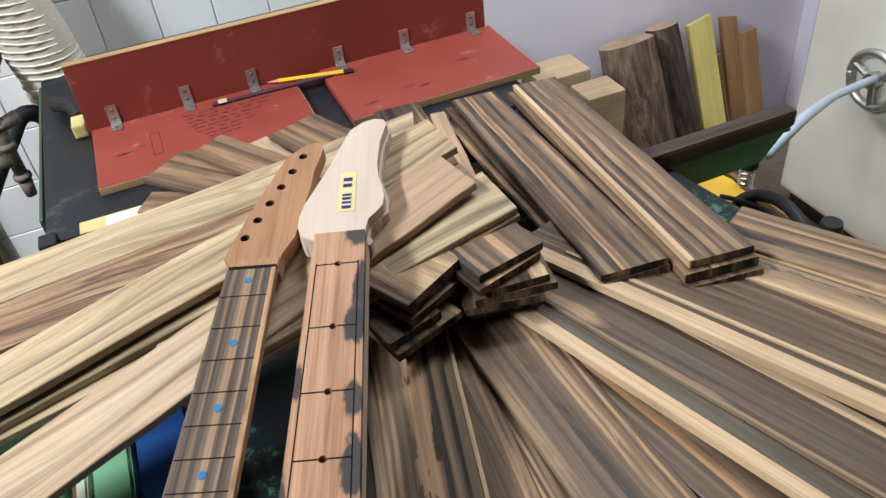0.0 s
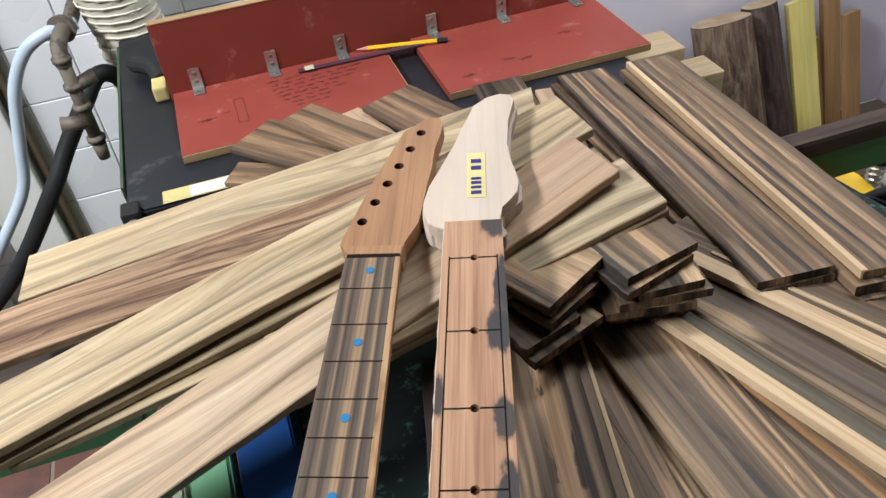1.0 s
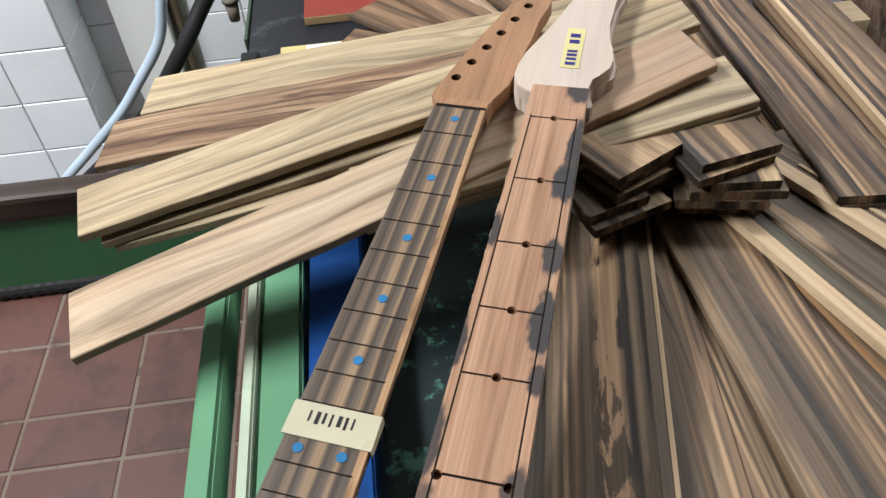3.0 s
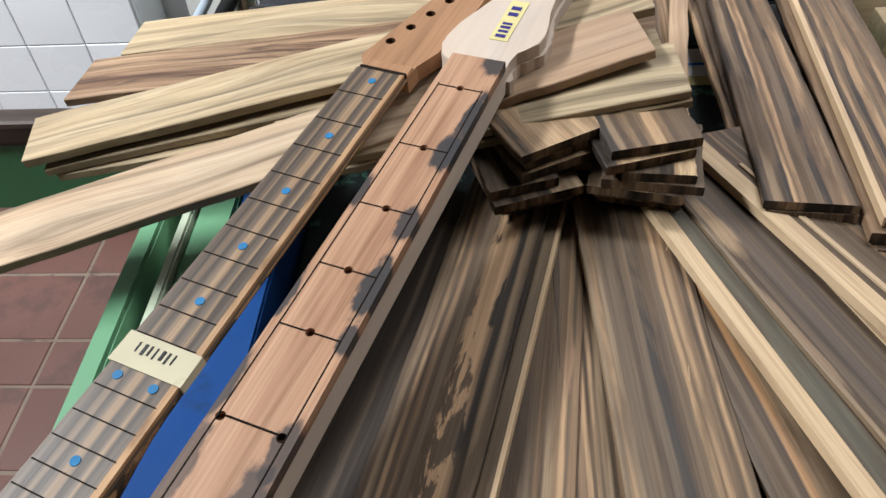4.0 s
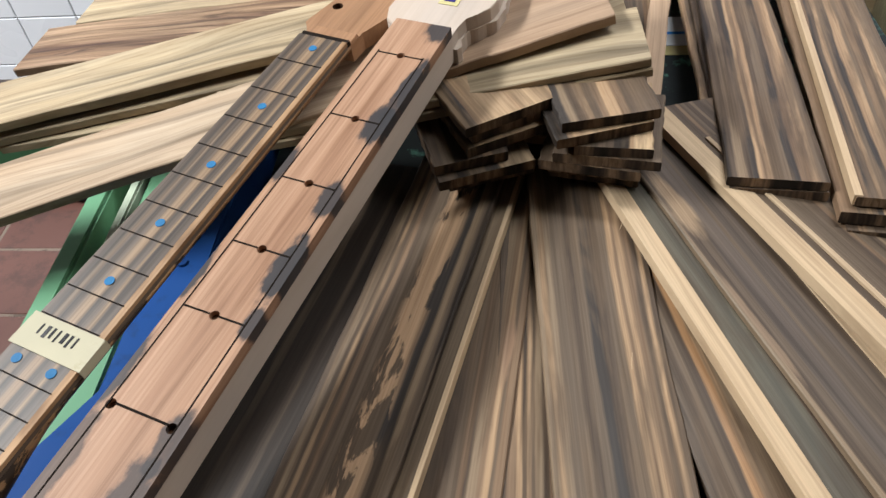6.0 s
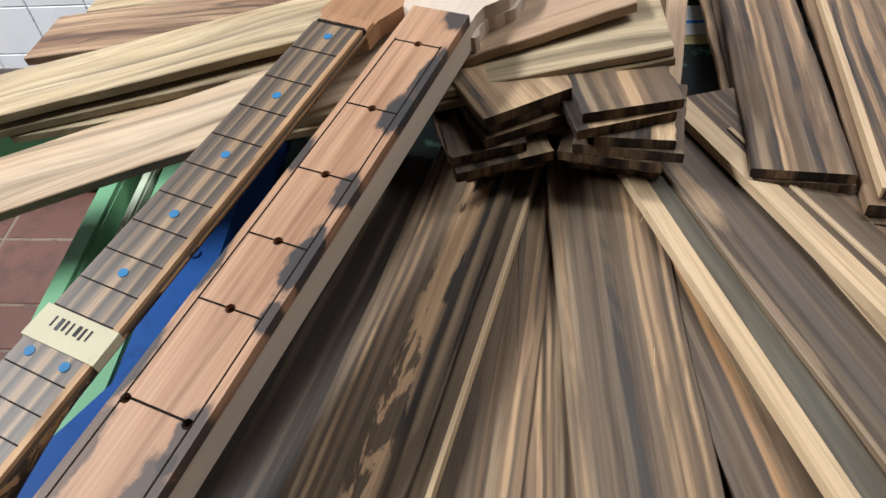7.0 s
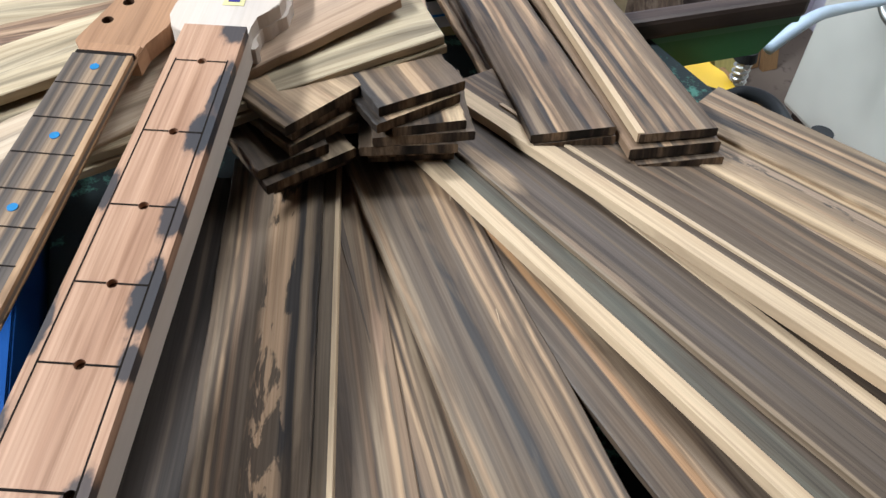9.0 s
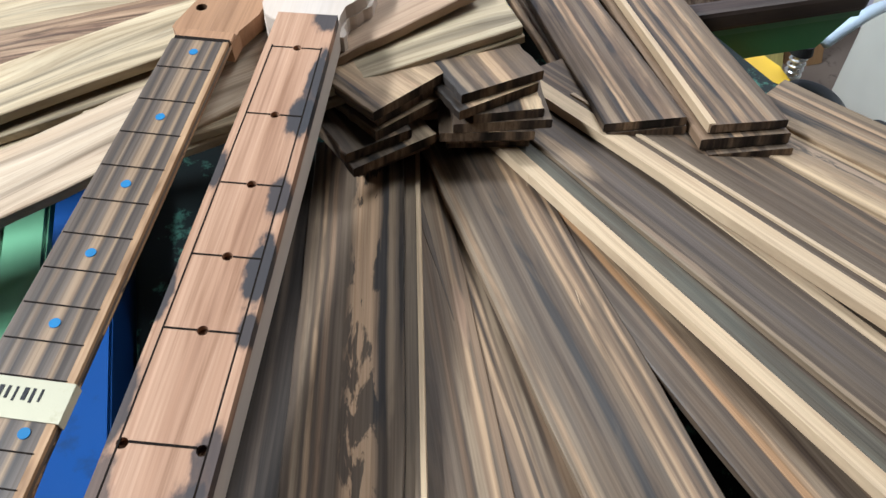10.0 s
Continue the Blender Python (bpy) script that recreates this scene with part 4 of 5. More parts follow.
log((1.225, 1.42, FLOOR), (1.188, 1.57, 0.59), 0.084, 0.071, BARK, "thick brown bark-covered log standing against the wall", 3, 0.85)
log((1.372, 1.46, FLOOR), (1.318, 1.60, 0.590), 0.048, 0.041, DARKBARK, "thin dark reddish bark log leaning on the wall", 8)
log((1.41, 1.53, FLOOR), (1.385, 1.62, 0.49), 0.022, 0.018, DARKBARK, "thin dark stick behind the logs", 11)


def leaner(lo, hi, width, thick, mat, label, cut=0.0):
    bm = prism([(-width / 2, 0), (width / 2, 0), (width / 2, (Vector(hi) - Vector(lo)).length), (-width / 2, (Vector(hi) - Vector(lo)).length - cut)], -thick / 2, thick / 2, 0.001)
    for v in bm.verts:
        v.co = Vector((v.co.y, v.co.x, v.co.z))
    ob = link_mesh("leaning_board", bm, mat, None, standing(lo, hi) @ Matrix(((0, 1, 0, 0), (0, 0, 1, 0), (1, 0, 0, 0), (0, 0, 0, 1))))
    return tagged(ob, label, "timber board", "logs and boards leaning on the wall")


leaner((1.455, 1.44, FLOOR), (1.435, 1.60, 0.585), 0.072, 0.02, YELLOWWOOD, "bright yellow timber board leaning on the wall", 0.012)
leaner((1.555, 1.50, FLOOR), (1.528, 1.60, 0.46), 0.03, 0.015, ORANGEWOOD, "narrow light brown batten leaning on the wall", 0.006)
leaner((1.57, 1.50, FLOOR), (1.545, 1.61, 0.552), 0.05, 0.018, ORANGEWOOD, "orange-brown board with a broken top", -0.012)
leaner((1.62, 1.48, FLOOR), (1.60, 1.585, 0.515), 0.045, 0.018, ORANGEWOOD, "orange-brown sawn board leaning on the wall", 0.004)
for u0, u1, v0, v1, z1 in ((0.86, 0.995, 1.42, 1.52, 0.632), (0.905, 1.0, 1.28, 1.36, 0.640)):
    tagged(link_mesh("timber_block", box(u0, u1, v0, v1, FLOOR, z1, 0.003), SCRAP, None, ROOM.copy()), "pale softwood block standing on end by the wall", "timber block", "pale blocks")

# ---- cream cabinet, hand wheel and cord ----
cabinet = fixed("machine_cabinet", "cream enamelled machine cabinet with scuffs and dark specks", "machine cabinet")
part("panel", box(1.50, 2.1, 0.2, 1.268, 0.21, 1.9, 0.012), CREAM, cabinet)
part("plinth", box(1.53, 2.08, 0.22, 1.25, FLOOR, 0.2095), RAILWOOD, cabinet)
wheel = part("hand_wheel", cylinder(0.018, 0.018, -0.012, 0.03, 16, m=Matrix.Translation((1.485, 1.06, 0.62)) @ pose(0, 0, 0, 0, 90, 0)), STEEL, cabinet, "dull steel hand wheel")
bm = tube([(1.485, 1.06 + 0.062 * math.cos(k * math.tau / 16), 0.62 + 0.062 * math.sin(k * math.tau / 16)) for k in range(17)], 0.009, 10, 3)
part("rim", bm, STEEL, wheel, "", None, True)
for a in (20, 140, 260):
    part("spoke", tube([(1.485, 1.06, 0.62), (1.485, 1.06 + 0.06 * math.cos(radians(a)), 0.62 + 0.06 * math.sin(radians(a)))], 0.008, 8, 3), STEEL, wheel)
tagged(link_mesh("power_cable", tube([(1.48, 1.05, 0.63), (1.32, 1.0, 0.66), (1.12, 0.86, 0.76), (0.95, 0.74, 0.84), (0.87, 0.715, 0.82)], 0.009, 10, 8), PALEBLUE, None, ROOM.copy(), True), "pale blue cable hung from the wheel to the rail", "cable")
panel = tagged(link_mesh("plywood_panel", box(1.30, 1.315, 0.78, 1.30, FLOOR, 0.33, 0.002), ORANGEWOOD, None, ROOM.copy()), "brown plywood panel standing beside the cabinet", "plywood panel")

# ---- yellow and black power tool, on a low shelf beside the bench ----
shelf = tagged(link_mesh("side_shelf", box(0.72, 0.885, 0.36, 0.86, 0.675, 0.70, 0.003), ORANGEWOOD, None, ROOM.copy()), "brown wooden shelf beside the saw bench", "shelf")
part("bracket_leg", box(0.85, 0.88, 0.60, 0.63, FLOOR, 0.675), RAILWOOD, shelf)
tool = fixed("power_tool", "yellow and black corded power tool lying on the shelf", "power tool")
part("body", prism(smooth_outline([(0.800, 0.80), (0.846, 0.792), (0.842, 0.70), (0.838, 0.60), (0.822, 0.54), (0.79, 0.55), (0.79, 0.68)], 4), 0.701, 0.762, 0.008), YELLOW, tool)
part("vent_panel", box(0.80, 0.834, 0.64, 0.685, 0.7622, 0.769, 0.003), BLACK, tool)
part("grip", tube([(0.812, 0.70, 0.76), (0.835, 0.688, 0.775), (0.848, 0.65, 0.783), (0.843, 0.60, 0.778), (0.828, 0.565, 0.76)], 0.0095, 14, 6), BLACK, tool, "black rubber grip", None, True)
part("cord", tube([(0.80, 0.72, 0.766), (0.812, 0.68, 0.775), (0.822, 0.62, 0.777), (0.835, 0.55, 0.72)], 0.004, 8, 6), BLACK, tool)


def spring_bolt(u, v, top):
    ob = fixed("spring_bolt", "steel bolt with coil spring and black knob", "bolt", "spring bolts beside the bench")
    part("bolt", cylinder(0.005, 0.005, 0.70, top, 12, m=Matrix.Translation((u, v, 0))), STEEL, ob)
    turns = [(u + 0.0105 * math.cos(k * 0.8), v + 0.0105 * math.sin(k * 0.8), 0.705 + (top - 0.715) * k / 72) for k in range(73)]
    part("spring", tube(turns, 0.0021, 6, 2), STEEL, ob)
    part("knob", cylinder(0.016, 0.014, top - 0.006, top + 0.008, 20, m=Matrix.Translation((u, v, 0))), BLACK, ob)


spring_bolt(0.858, 0.735, 0.80)
spring_bolt(0.848, 0.555, 0.80)

# ---- ebony boards fanned out ----
E1 = "dark striped ebony board with tan streaks in the fan"
E2 = "grey-brown ebony board with a pale sapwood edge in the fan"


def sap_edge(ob, width, board=0.072, side=-1, thick=0.0068):
    """A strip of pale sapwood along one long edge of a board."""
    length = max(v.co.x for v in ob.data.vertices)
    y = side * board / 2
    y0, y1 = sorted((y - side * width, y + side * 0.0013))
    return part("sapwood", box(0.001, length - 0.001, y0, y1, -thick - 0.0002, 0.0009, 0.0004), SAP, ob, "pale sapwood strip")


fan((0.187, 0.382), -85.7, 0.5, 0.974, 4, E1, B_NARROW, -1, back=0.11)
fan((0.148, 0.49), -80.5, 0.52, 0.973, 3, E1, B_UNDER, 1)
ob = fan((0.161, 0.475), -92.3, 0.53, 0.981, 6, E2, B_SLIVER, -1)
sap_edge(ob, 0.0022, side=1)
fan((0.149, 0.475), -92.2, 0.53, 0.988, 7, "dark ebony board with broken tan mottling in the fan", B_MOTTLED, -1)
# leftmost board, its dark colours carry the shade beside the neck
fan((0.097, 0.46), -94.2, 0.53, 0.975, 2, E1, B_NECKSHADE, -1)
fan((0.168, 0.480), -76.3, 0.53, 0.984, 4, "broad grey-brown ebony board with tan edge bands in the fan", B_CENTRE, 1, 0.080)
fan((0.212, 0.480), -66.5, 0.53, 0.9775, 3, "dark ebony board with an orange-tan streak in the fan", B_ORANGE, 1, 0.072)
ob = fan((0.231, 0.475), -59.8, 0.53, 0.990, 8, E2, B_GREEN, 1)
sap_edge(ob, 0.013)
ob = fan((0.268, 0.468), -57.8, 0.53, 0.990, 8, E2, B_DUSKY, 1, 0.066, back=0.075)
sap_edge(ob, 0.010, 0.066, 1)
fan((0.300, 0.50), -55.5, 0.53, 0.974, 3, E1, B_STREAKY, 1, 0.07)
ob = fan((0.268, 0.548), -53.3, 0.55, 0.993, 9, E2, B_STREAKY, 1)
sap_edge(ob, 0.018)
ob = fan((0.350, 0.481), -52.5, 0.5, 0.990, 8, E1, B_STREAKY, 1, back=0.085)
sap_edge(ob, 0.003)
fan((0.409, 0.463), -50.2, 0.5, 0.982, 7, E2, B_SPECKLED, 1)
fan((0.457, 0.459), -49.0, 0.5, 0.982, 7, E2, B_SPECKLED, 1)
fan((0.475, 0.510), -48.0, 0.5, 0.980, 6, E1, B_OUTER, 1, 0.075)
# the lower layers that carry the fan
for k in range(8):
    plank("ebony_offcut", (0.12 + 0.012 * (k % 3), 0.50 + 0.006 * (k % 2), 0.9062 + 0.0082 * k), (0.30 + 0.01 * (k % 2), 0.52, 0.9062 + 0.0082 * k), 0.07, 0.0078, EBONY,
          "short ebony offcut under the fanned boards", "carrying offcuts under the fan", category="timber offcut")

for k in range(4):
    plank("ebony_offcut", (0.125, 0.520 + 0.004 * k, 0.9835 + 0.0082 * k), (0.255, 0.540, 0.9835 + 0.0082 * k), 0.06, 0.0078, EBONY,
          "short ebony offcut behind the stacked pieces", "carrying offcuts under the fan", category="timber offcut")

# ---- long paired boards ----
LS = "long dark striped ebony board lying in a neat pair"
G2 = "paired long ebony boards"
plank("ebony_board", (0.349, 0.493, 1.002), (0.309, 1.008, 0.931), 0.071, 0.0076, B_PAIR, LS, G2)
plank("ebony_board", (0.350, 0.491, 0.9938), (0.300, 1.004, 0.9228), 0.070, 0.0076, B_STREAKY, LS, G2)
ob = plank("ebony_board", (0.431, 0.481, 1.006), (0.404, 0.998, 0.942), 0.066, 0.0076, B_PAIR_SAP, LS, G2)
sap_edge(ob, 0.0045, 0.066, 1, 0.0076)
plank("ebony_board", (0.428, 0.474, 0.9977), (0.400, 0.995, 0.9337), 0.077, 0.0098, B_PAIR_SAP, LS, G2)
plank("ebony_board", (0.432, 0.467, 0.9873), (0.402, 0.985, 0.9233), 0.073, 0.0076, B_STREAKY, LS, G2)
plank("ebony_board", (0.334, 0.53, 0.985), (0.280, 1.004, 0.914), 0.055, 0.0076, B_UNDER, LS, G2)
plank("ebony_board", (0.252, 0.585, 0.955), (0.249, 0.98, 0.930), 0.022, 0.0076, PINKISH, "narrow tan batten beside the long boards", G2)
plank("ebony_board", (0.225, 0.80, 0.920), (0.195, 1.035, 0.922), 0.07, 0.0076, EBONY, "dark striped ebony board lying behind the headstocks", G2)

# ---- dark boards under the pale planks, behind ----
GR = "ebony boards fanned out on the red jig"
RB = "striped brown ebony board lying on the red jig"
plank("ebony_board", (-0.150, 0.983, 0.928), (0.13, 0.74, 0.945), 0.082, 0.0076, B_JIG, RB, GR)
plank("ebony_board", (-0.172, 0.905, 0.9215), (0.10, 0.80, 0.930), 0.045, 0.0076, B_JIG, RB, GR)
plank("ebony_board", (-0.088, 1.005, 0.936), (0.12, 0.76, 0.953), 0.060, 0.0076, B_JIG, RB, GR)
plank("ebony_board", (-0.022, 0.995, 0.930), (0.10, 0.75, 0.945), 0.045, 0.0076, PINKISH, "tan timber board lying on the red jig", GR)
plank("ebony_board", (0.038, 1.004, 0.942), (0.17, 0.79, 0.955), 0.082, 0.0076, B_JIG, RB, GR)

# ---- pale planks ----
P = "pale yellowish figured timber plank with wavy grey grain"
GP = "pale planks laid across the pile"
plank("timber_plank", (-0.345, 0.675, 0.985), (0.188, 0.762, 1.04), 0.068, 0.009, PALE, P, GP, 0, 0.06, 0.3)
plank("timber_plank", (-0.36, 0.59, 0.985), (0.215, 0.700, 1.045), 0.074, 0.009, BROWN, "reddish-brown figured plank with dark swirls", GP, 0, 0.1, 0.1)
plank("timber_plank", (-0.331, 0.468, 1.003), (0.205, 0.672, 1.080), 0.068, 0.009, PALE, P, GP, 0, -0.04, 0.1)
plank("timber_plank", (-0.315, 0.474, 0.990), (0.19, 0.645, 1.062), 0.066, 0.008, PALE, P, GP)
plank("timber_plank", (-0.305, 0.478, 0.982), (0.225, 0.612, 1.056), 0.066, 0.008, PALE, P, GP)
plank("timber_plank", (-0.08, 0.462, 1.030), (0.240, 0.575, 1.064), 0.070, 0.0075, PALE, P, GP, 0, 0, 0.1)
plank("timber_plank", (-0.08, 0.460, 1.022), (0.239, 0.572, 1.0555), 0.070, 0.0075, PALE, P, GP)
plank("timber_plank", (-0.290, 0.347, 0.996), (0.080, 0.540, 1.0565), 0.070, 0.009, PALE_PINK, P, GP, 0, 0.06, 0)
plank("timber_plank", (0.082, 0.541, 1.0575), (0.205, 0.605, 1.078), 0.068, 0.009, PINKBROWN, "pinkish-brown plain timber plank on the paler ones", GP, 0, 0, 0.1)

# ---- short blocks in two stacks ----
S = "short dark ebony offcut stacked crosswise with others"
GS = "short ebony offcuts in two stacks"


def offcut(a, b, z, depth=0.10, mat=None, thick=0.0085, skew=0.0):
    """A short piece from the ends of its near edge, seen from the front, and its depth behind it."""
    d = Vector((b[0] - a[0], b[1] - a[1], 0))
    n = Vector((-d.y, d.x, 0)).normalized()
    near = Vector(((a[0] + b[0]) / 2, (a[1] + b[1]) / 2, z))
    return plank("ebony_offcut", near, near + n * depth, d.length, thick, mat or B_OFFDARK, S, GS, skew0=skew, skew1=skew, category="timber offcut")


offcut((0.128, 0.455), (0.188, 0.505), 1.0500, 0.085, B_OFFTAN)
offcut((0.131, 0.460), (0.187, 0.507), 1.0413, 0.08, B_OFFDARK)
offcut((0.129, 0.454), (0.183, 0.495), 1.0326, 0.085, B_OFFTAN)
offcut((0.106, 0.440), (0.157, 0.467), 1.0239, 0.088, B_OFFDARK, 0.0085)
offcut((0.112, 0.434), (0.176, 0.471), 1.0152, 0.085, B_OFFSAP)
offcut((0.114, 0.446), (0.170, 0.477), 1.0065, 0.08, B_OFFDARK)
offcut((0.114, 0.452), (0.172, 0.484), 0.9978, 0.08, B_OFFDARK, 0.0075)
offcut((0.194, 0.472), (0.261, 0.500), 1.0500, 0.09, B_OFFSTRIPE)
offcut((0.192, 0.464), (0.256, 0.496), 1.0413, 0.09, B_OFFTAN)
offcut((0.203, 0.470), (0.259, 0.475), 1.0326, 0.08, B_OFFSAP)
offcut((0.189, 0.470), (0.265, 0.472), 1.0239, 0.08, B_STREAKY)
offcut((0.178, 0.471), (0.252, 0.469), 1.0152, 0.08, B_OFFSTRIPE)
offcut((0.184, 0.478), (0.250, 0.478), 1.0065, 0.08, B_OFFDARK)
offcut((0.184, 0.482), (0.252, 0.480), 0.9978, 0.08, B_OFFDARK, 0.0075)

# ---- thin splinters lying on the fanned boards ----
for (x, y), turn, bend in (((0.262, 0.318), 80, 0.003), ((0.243, 0.435), 70, 0.002)):
    d = Vector((math.cos(radians(turn)), math.sin(radians(turn)), 0))
    n = Vector((-d.y, d.x, 0))
    p = Vector((x, y, 0.9895))
    tagged(link_mesh("wood_splinter", tube([p, p + d * 0.005 + n * bend * 0.5 + Vector((0, 0, 0.001)), p + d * 0.012 + n * bend], 0.00018, 5, 4), SAP), "tiny pale curled splinter on the ebony boards", "splinter", "splinters")

# ---- guitar necks ----
SCALE = 0.648


def fret(n):
    return SCALE * (1 - 2 ** (-n / 12))


def basis(at, d):
    """A pose at a neck's nut: x down towards the body, y to the treble side, z up."""
    return along(at, tuple(Vector(at) - Vector(d)))


N1 = basis((0.004, 0.518, 1.0765), (0.206, 0.978, 0.080))
N2 = basis((0.084, 0.519, 1.0925), (0.170, 0.981, 0.072))


def half(x, w0=0.0215, w1=0.028):
    return w0 + (w1 - w0) * x / 0.47


def strip(x0, x1, h0, h1, z0, z1, bevel=0.0):
    return prism([(x0, -h0), (x1, -h1), (x1, h1), (x0, h0)], z0, z1, bevel)


EDGETAN = wood("tan_edge_timber", [(0.36, (0.20, 0.11, 0.055)), (0.46, (0.36, 0.215, 0.115)), (0.6, (0.45, 0.285, 0.16))], (14, 40, 40), 0.004, 0.5)
neck = tagged(new("guitar_neck"), "roasted maple guitar neck with striped ebony fretboard and turquoise dots", "guitar neck")
neck.matrix_basis = N1
board = part("fretboard", strip(0.004, 0.47, half(0), half(0.47), -0.006, 0, 0.0006), NECKBOARD, neck, "grey and tan striped ebony fretboard")
part("edge_strip", prism([(0.004, 0.0178), (0.47, 0.0232), (0.47, 0.0284), (0.004, 0.0219)], -0.0026, 0.0003, 0.0002), EDGETAN, board, "tan sapwood edge")
part("nut_slot", box(-0.001, 0.0038, -0.0208, 0.0208, -0.006, -0.0015), SLOT, board)
bm, rings = bmesh.new(), []
for k in range(33):
    x = 0.47 * k / 32
    square = min(max((x - 0.33) / 0.05, 0.0), 1.0)
    p = 1.15 - 1.0 * square
    ring = []
    for a in range(17):
        c, q = math.cos(math.pi * a / 16), math.sin(math.pi * a / 16)
        ring.append(bm.verts.new((x, math.copysign(abs(c) ** p, c) * (half(x) + 0.0004), -0.0062 - 0.0158 * max(q, 0.0) ** p)))
    rings.append(ring)
for r0, r1 in zip(rings, rings[1:]):
    for a in range(16):
        bm.faces.new((r0[a], r0[a + 1], r1[a + 1], r1[a]))
    bm.faces.new((r0[16], r0[0], r1[0], r1[16]))
bm.faces.new(rings[0])
bm.faces.new(rings[-1][::-1])
part("shaft", bm, NECKBACK, neck, "rounded oiled shaft with dark burr at the heel", None, True)
for n in range(1, 20):
    x, h = fret(n), half(fret(n))
    part("fret_slot", box(x - 0.0004, x + 0.0004, -h * 0.94, h * 0.86, -0.001, 0.0004), SLOT, board)
for n, ys in ((1, (0,)), (3, (0,)), (5, (0,)), (7, (0,)), (9, (0,)), (12, (-0.0145, 0.0125)), (15, (0,))):
    for y in ys:
        part("dot_inlay", cylinder(0.0032, 0.0032, -0.001, 0.0005, 18, m=Matrix.Translation(((fret(n) + fret(n - 1)) / 2, y, 0))), TURQ, board, "turquoise dot inlay")
HEAD1 = [(0.0, 0.0215), (-0.017, 0.0222), (-0.040, 0.0315), (-0.062, 0.0335), (-0.085, 0.0350), (-0.107, 0.0375), (-0.135, 0.0385), (-0.158, 0.0425), (-0.172, 0.0440), (-0.181, 0.0410), (-0.1825, 0.034),
         (-0.179, 0.025), (-0.162, 0.008), (-0.13, -0.0015), (-0.0986, -0.0108), (-0.07, -0.0178), (-0.045, -0.0236), (-0.022, -0.0292), (-0.016, -0.0298), (-0.0125, -0.0268), (-0.006, -0.0222), (0.0, -0.0215)]
tuners = [(-(0.0445 + 0.0235 * k), -0.0218 + 0.0079 * k, 0.0045) for k in range(6)]
head = part("headstock", pierced(HEAD1, [(x + 0.002, y + 0.0065, r) for x, y, r in tuners], -0.021, -0.006), ROAST, neck, "headstock with six drilled holes")
# a sleeve and floor in each hole, coloured dark for the shade down there
for x, y, r in tuners:
    sleeve = pierced([(x + 0.002 + (r + 0.0003) * math.cos(k * math.tau / 16), y + 0.0065 + (r + 0.0003) * math.sin(k * math.tau / 16)) for k in range(16)], [(x + 0.002, y + 0.0065, r - 0.0002)], -0.0209, -0.0064)
    cylinder(r - 0.0004, r - 0.0004, -0.0209, -0.0190, 16, sleeve, Matrix.Translation((x + 0.002, y + 0.0065, 0)))
    part("tuner_hole", sleeve, BORE_SHADE, head, "bore with its inner shade painted dark brown")
part("ledge", strip(-0.0125, -0.0012, 0.0212, 0.0214, -0.006, -0.0035, 0.0006), ROAST, head, "ledge below the nut slot")
tape = part("masking_tape", strip(fret(10) + 0.001, fret(11) + 0.003, half(0.28) + 0.002, half(0.31) + 0.002, -0.0005, 0.0009), TAPE, neck, "cream masking tape with black handwriting")
part("tape_flap", box(fret(10) + 0.001, fret(11) + 0.003, half(0.29) + 0.0012, half(0.29) + 0.0022, -0.0062, 0.0005), TAPE, tape)
for k in range(7):
    part("pen_stroke", box(fret(10) + 0.0062, fret(10) + 0.0132 + 0.001 * (k % 2), -0.0155 + 0.0045 * k, -0.0155 + 0.0045 * k + (0.0012, 0.0024, 0.0016)[k % 3], 0.0009, 0.0012), INK, tape, "black handwritten stroke")

neck2 = tagged(new("guitar_neck"), "raw pale maple guitar neck blank with an uncarved headstock", "guitar neck")
neck2.matrix_basis = N2
shaft2 = part("shaft", strip(0.0, 0.47, half(0), half(0.47), -0.030, -0.0085, 0.0), MAPLE, neck2)
edge_rng = random.Random(7)
ragged = [(0.47 * k / 60, -half(0.47 * k / 60) - 0.0022 - edge_rng.uniform(0, 0.0009)) for k in range(61)]
part("rough_edge", prism(ragged + [(0.47, -half(0.47) + 0.0004), (0.0, -half(0) + 0.0004)], -0.0295, -0.0092), MAPLE, shaft2, "rough sawn pale edge")
part("truss_slot", box(0.02, 0.45, -0.003, 0.003, -0.0088, -0.0083), SLOT, shaft2)
HEAD2 = [(0.0, 0.0215), (-0.012, 0.0205), (-0.024, 0.0225), (-0.031, 0.0290), (-0.041, 0.0358), (-0.053, 0.0375), (-0.068, 0.0350), (-0.085, 0.0312), (-0.105, 0.0295), (-0.14, 0.0315), (-0.160, 0.0355), (-0.172, 0.0382),
         (-0.180, 0.0345), (-0.1825, 0.025), (-0.178, 0.0127), (-0.1655, 0.0004), (-0.1266, -0.0115), (-0.107, -0.0170), (-0.075, -0.0285), (-0.053, -0.0368), (-0.036, -0.0405), (-0.022, -0.0410), (-0.008, -0.036),
         (-0.003, -0.029), (0.0, -0.0215)]
rng = random.Random(2)
head2 = part("headstock", prism(HEAD2, -0.020, -0.0085, 0.0006), MAPLE, neck2)
part("rough_blank", prism([(x - 0.002 + rng.uniform(-0.0008, 0.0008), y * 1.05 + 0.001 + rng.uniform(-0.0008, 0.0008)) for x, y in smooth_outline(HEAD2, 3)], -0.0335, -0.0202), MAPLE, head2, "rough sawn lower edge")
lab = part("label", box(-0.094, -0.036, -0.0055, 0.0102, -0.0084, -0.0080), LABEL, head2, "yellow label with blue handwriting")
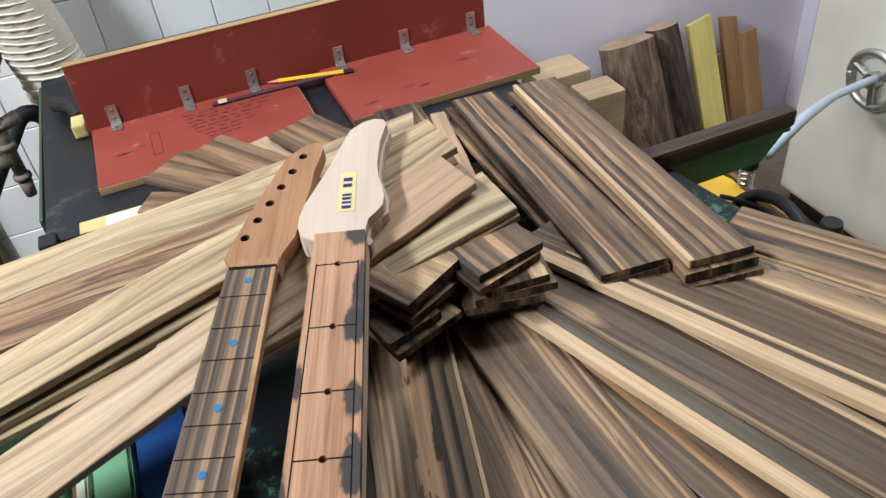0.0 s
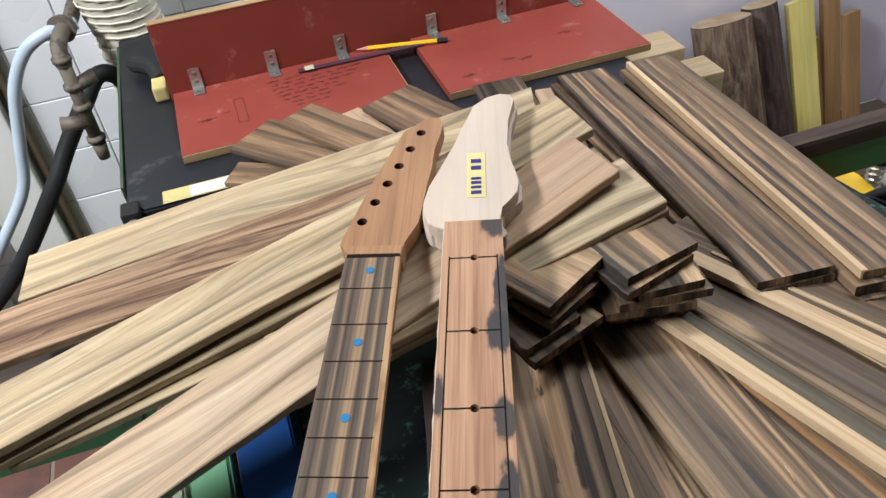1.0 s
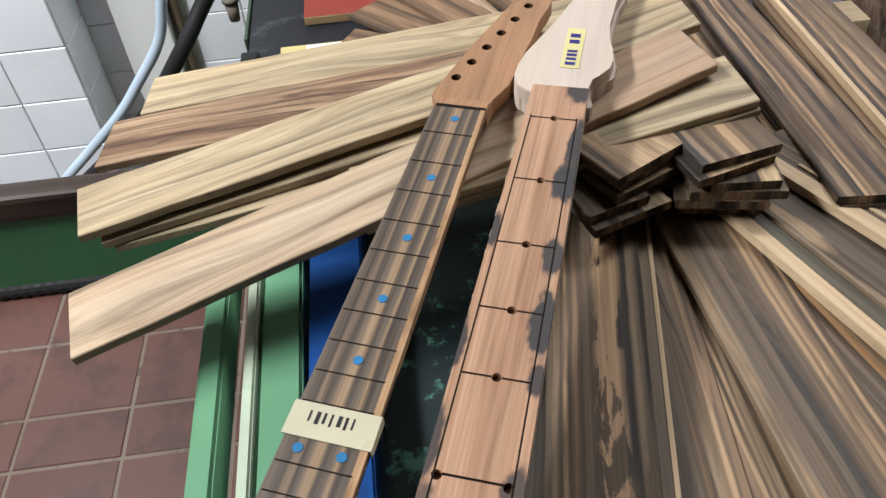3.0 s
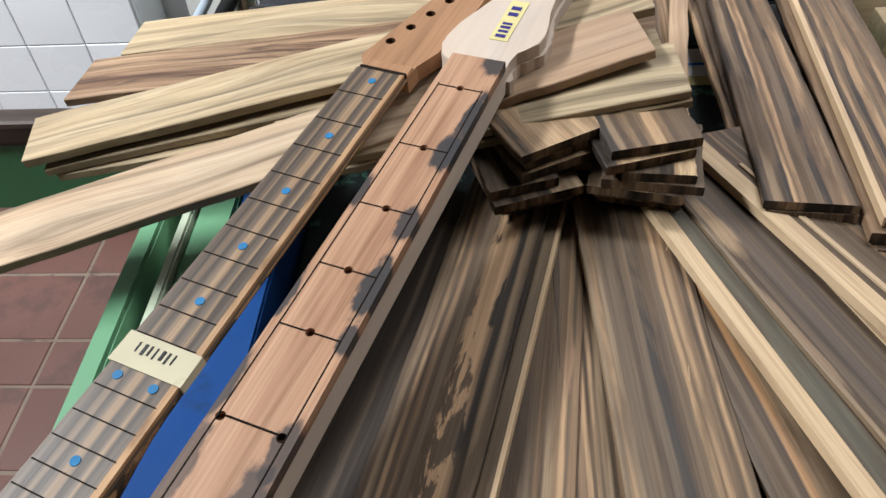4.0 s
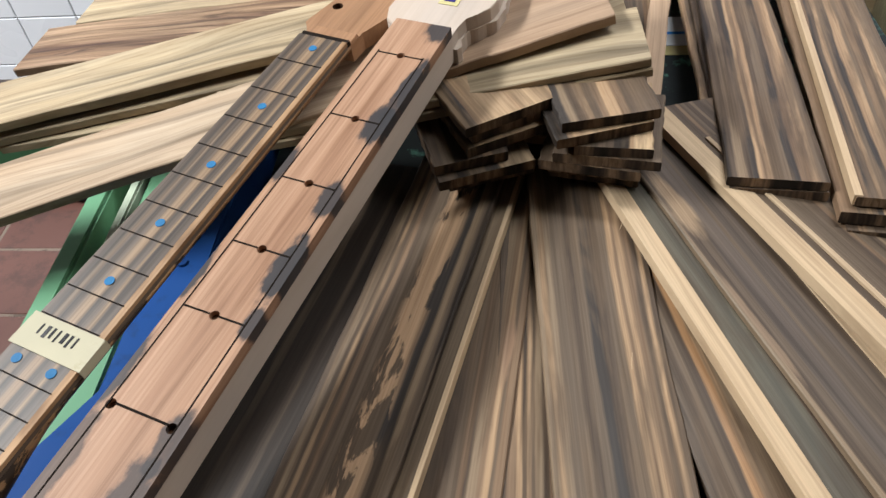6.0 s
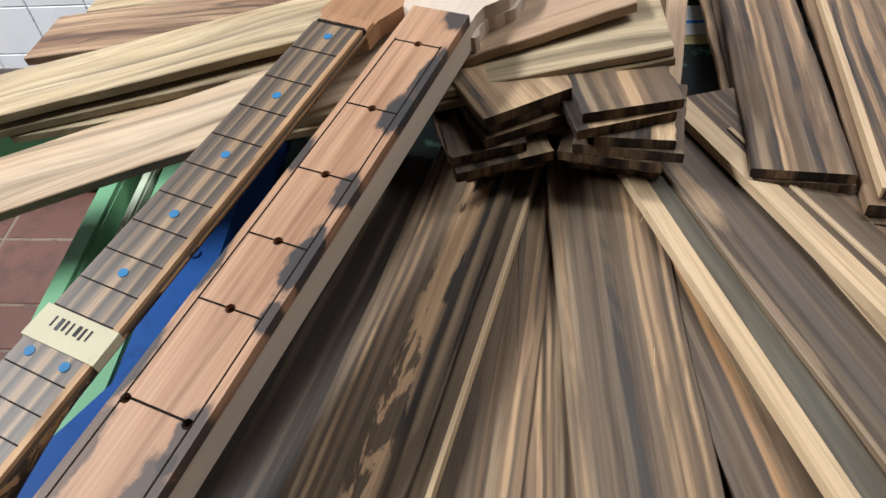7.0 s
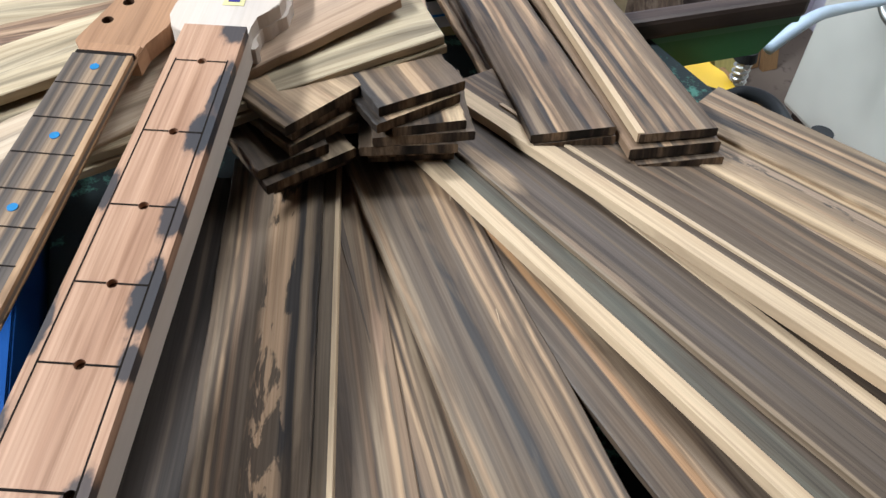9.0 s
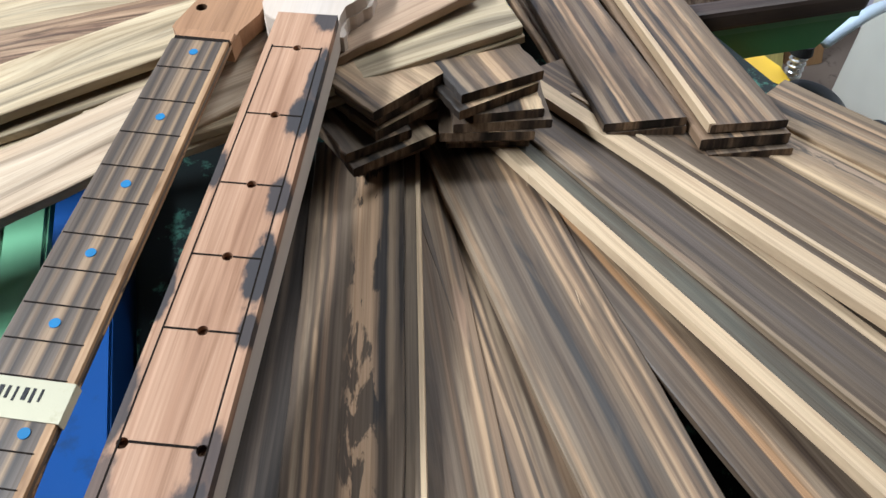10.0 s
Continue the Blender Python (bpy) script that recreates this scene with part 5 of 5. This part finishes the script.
for x0, x1 in ((-0.044, -0.040), (-0.050, -0.047), (-0.056, -0.0525), (-0.061, -0.058), (-0.076, -0.071), (-0.085, -0.080)):
    part("pen_stroke", box(x0, x1, -0.002, 0.0065, -0.0079, -0.0076), BLUEINK, lab, "blue handwritten stroke")

blank = tagged(new("fretboard_blank"), "scorched roasted fretboard blank with slots lying on the maple neck", "fretboard")
blank.matrix_basis = N2
H0, H1 = 0.0220, 0.0290


def dot_x(n):
    return (fret(n) + fret(n - 1)) / 2 + 0.0218


holes = [(dot_x(n), 0.0005, 0.0030) for n in (1, 3, 5, 7, 9)] + [(dot_x(12) + 0.001, y, 0.0030) for y in (-0.0195, 0.0190)]
body = part("blank", pierced([(0, -H0), (0.46, -H1), (0.46, H1), (0, H0)], holes, -0.0082, 0), ROAST_BOARD, blank)
# hole floors, with the shade of the recess in their colour
for x, y, r in holes:
    part("drilled_hole", cylinder(r * 0.98, r * 0.98, -0.0081, -0.0035, 16, m=Matrix.Translation((x, y, 0))), BORE_SHADE, body, "bore with its inner shade painted dark brown")
for n in (1, 3, 5, 7, 9):
    h = H0 + (H1 - H0) * dot_x(n) / 0.46
    part("cross_slot", box(dot_x(n) - 0.0006, dot_x(n) + 0.0006, -h * 0.78, -0.0026, -0.001, 0.0002), SLOT, body)
    part("cross_slot", box(dot_x(n) - 0.0006, dot_x(n) + 0.0006, 0.0036, h * 0.76, -0.001, 0.0002), SLOT, body)
part("cross_slot", box(dot_x(12) - 0.0007, dot_x(12) + 0.0007, -0.0168, 0.0163, -0.001, 0.0002), SLOT, body)
for s in (-1, 1):
    part("side_groove", prism([(0.038, s * 0.0170), (0.43, s * 0.0220), (0.43, s * 0.0230), (0.038, s * 0.0180)][::s], -0.001, 0.00015), SLOT, body)

# ---- tiles: laid one by one ----


def tile_mesh(name, w, h, t, mat):
    """One tile with a softened rim, lying flat, its back at z = 0."""
    bm = box(-w / 2, w / 2, -h / 2, h / 2, 0, t)
    top = [f for f in bm.faces if f.normal.z > 0.9 or all(v.co.z > t / 2 for v in f.verts)]
    bmesh.ops.bevel(bm, geom=list({e for f in top for e in f.edges}), offset=t * 0.4, segments=1, affect="EDGES")
    me = bpy.data.meshes.new(name)
    bm.to_mesh(me)
    bm.free()
    me.materials.append(mat)
    return me


rng = random.Random(9)
quarry = tile_mesh("floor_tile", 0.204, 0.184, 0.006, CLAY)
cut_row = tile_mesh("floor_tile", 0.204, 0.111, 0.006, CLAY)
for v, mesh in [(0.8865, cut_row)] + [(1.04 + 0.19 * k, quarry) for k in range(3)] + [(0.733 - 0.19 * k, quarry) for k in range(5)]:
    for i in range(11):
        ob = new("floor_tile", mesh)
        ob.parent = floor
        ob.matrix_basis = Matrix.Translation((-1.487 + 0.21 * i, v, FLOOR - 0.0035 + rng.uniform(-0.0006, 0.0006))) @ pose(0, 0, 0, 0, 0, rng.uniform(-0.3, 0.3))
glazed = tile_mesh("wall_tile", 0.1135, 0.1175, 0.004, TILE)
wide = tile_mesh("wall_tile", 0.1375, 0.1205, 0.004, TILE)
upright = pose(0, 0, 0, 90, 0, 0)
for i in range(9):
    for j in range(9):
        ob = new("wall_tile", glazed)
        ob.parent = tile_back
        ob.matrix_basis = Matrix.Translation((-0.549 + 0.116 * i, 1.651, 0.199 + 0.1195 * j)) @ upright
for i in range(6):
    for j in range(7):
        ob = new("wall_tile", wide)
        ob.parent = pillar
        ob.matrix_basis = Matrix.Translation((-0.6755 - 0.14 * i, 1.506, 0.2185 + 0.123 * j)) @ upright
for j in range(7):
    ob = new("wall_tile", wide)
    ob.parent = pillar
    ob.matrix_basis = Matrix.Translation((-0.606, 1.577, 0.2185 + 0.123 * j)) @ pose(0, 0, 0, 90, 0, 90)
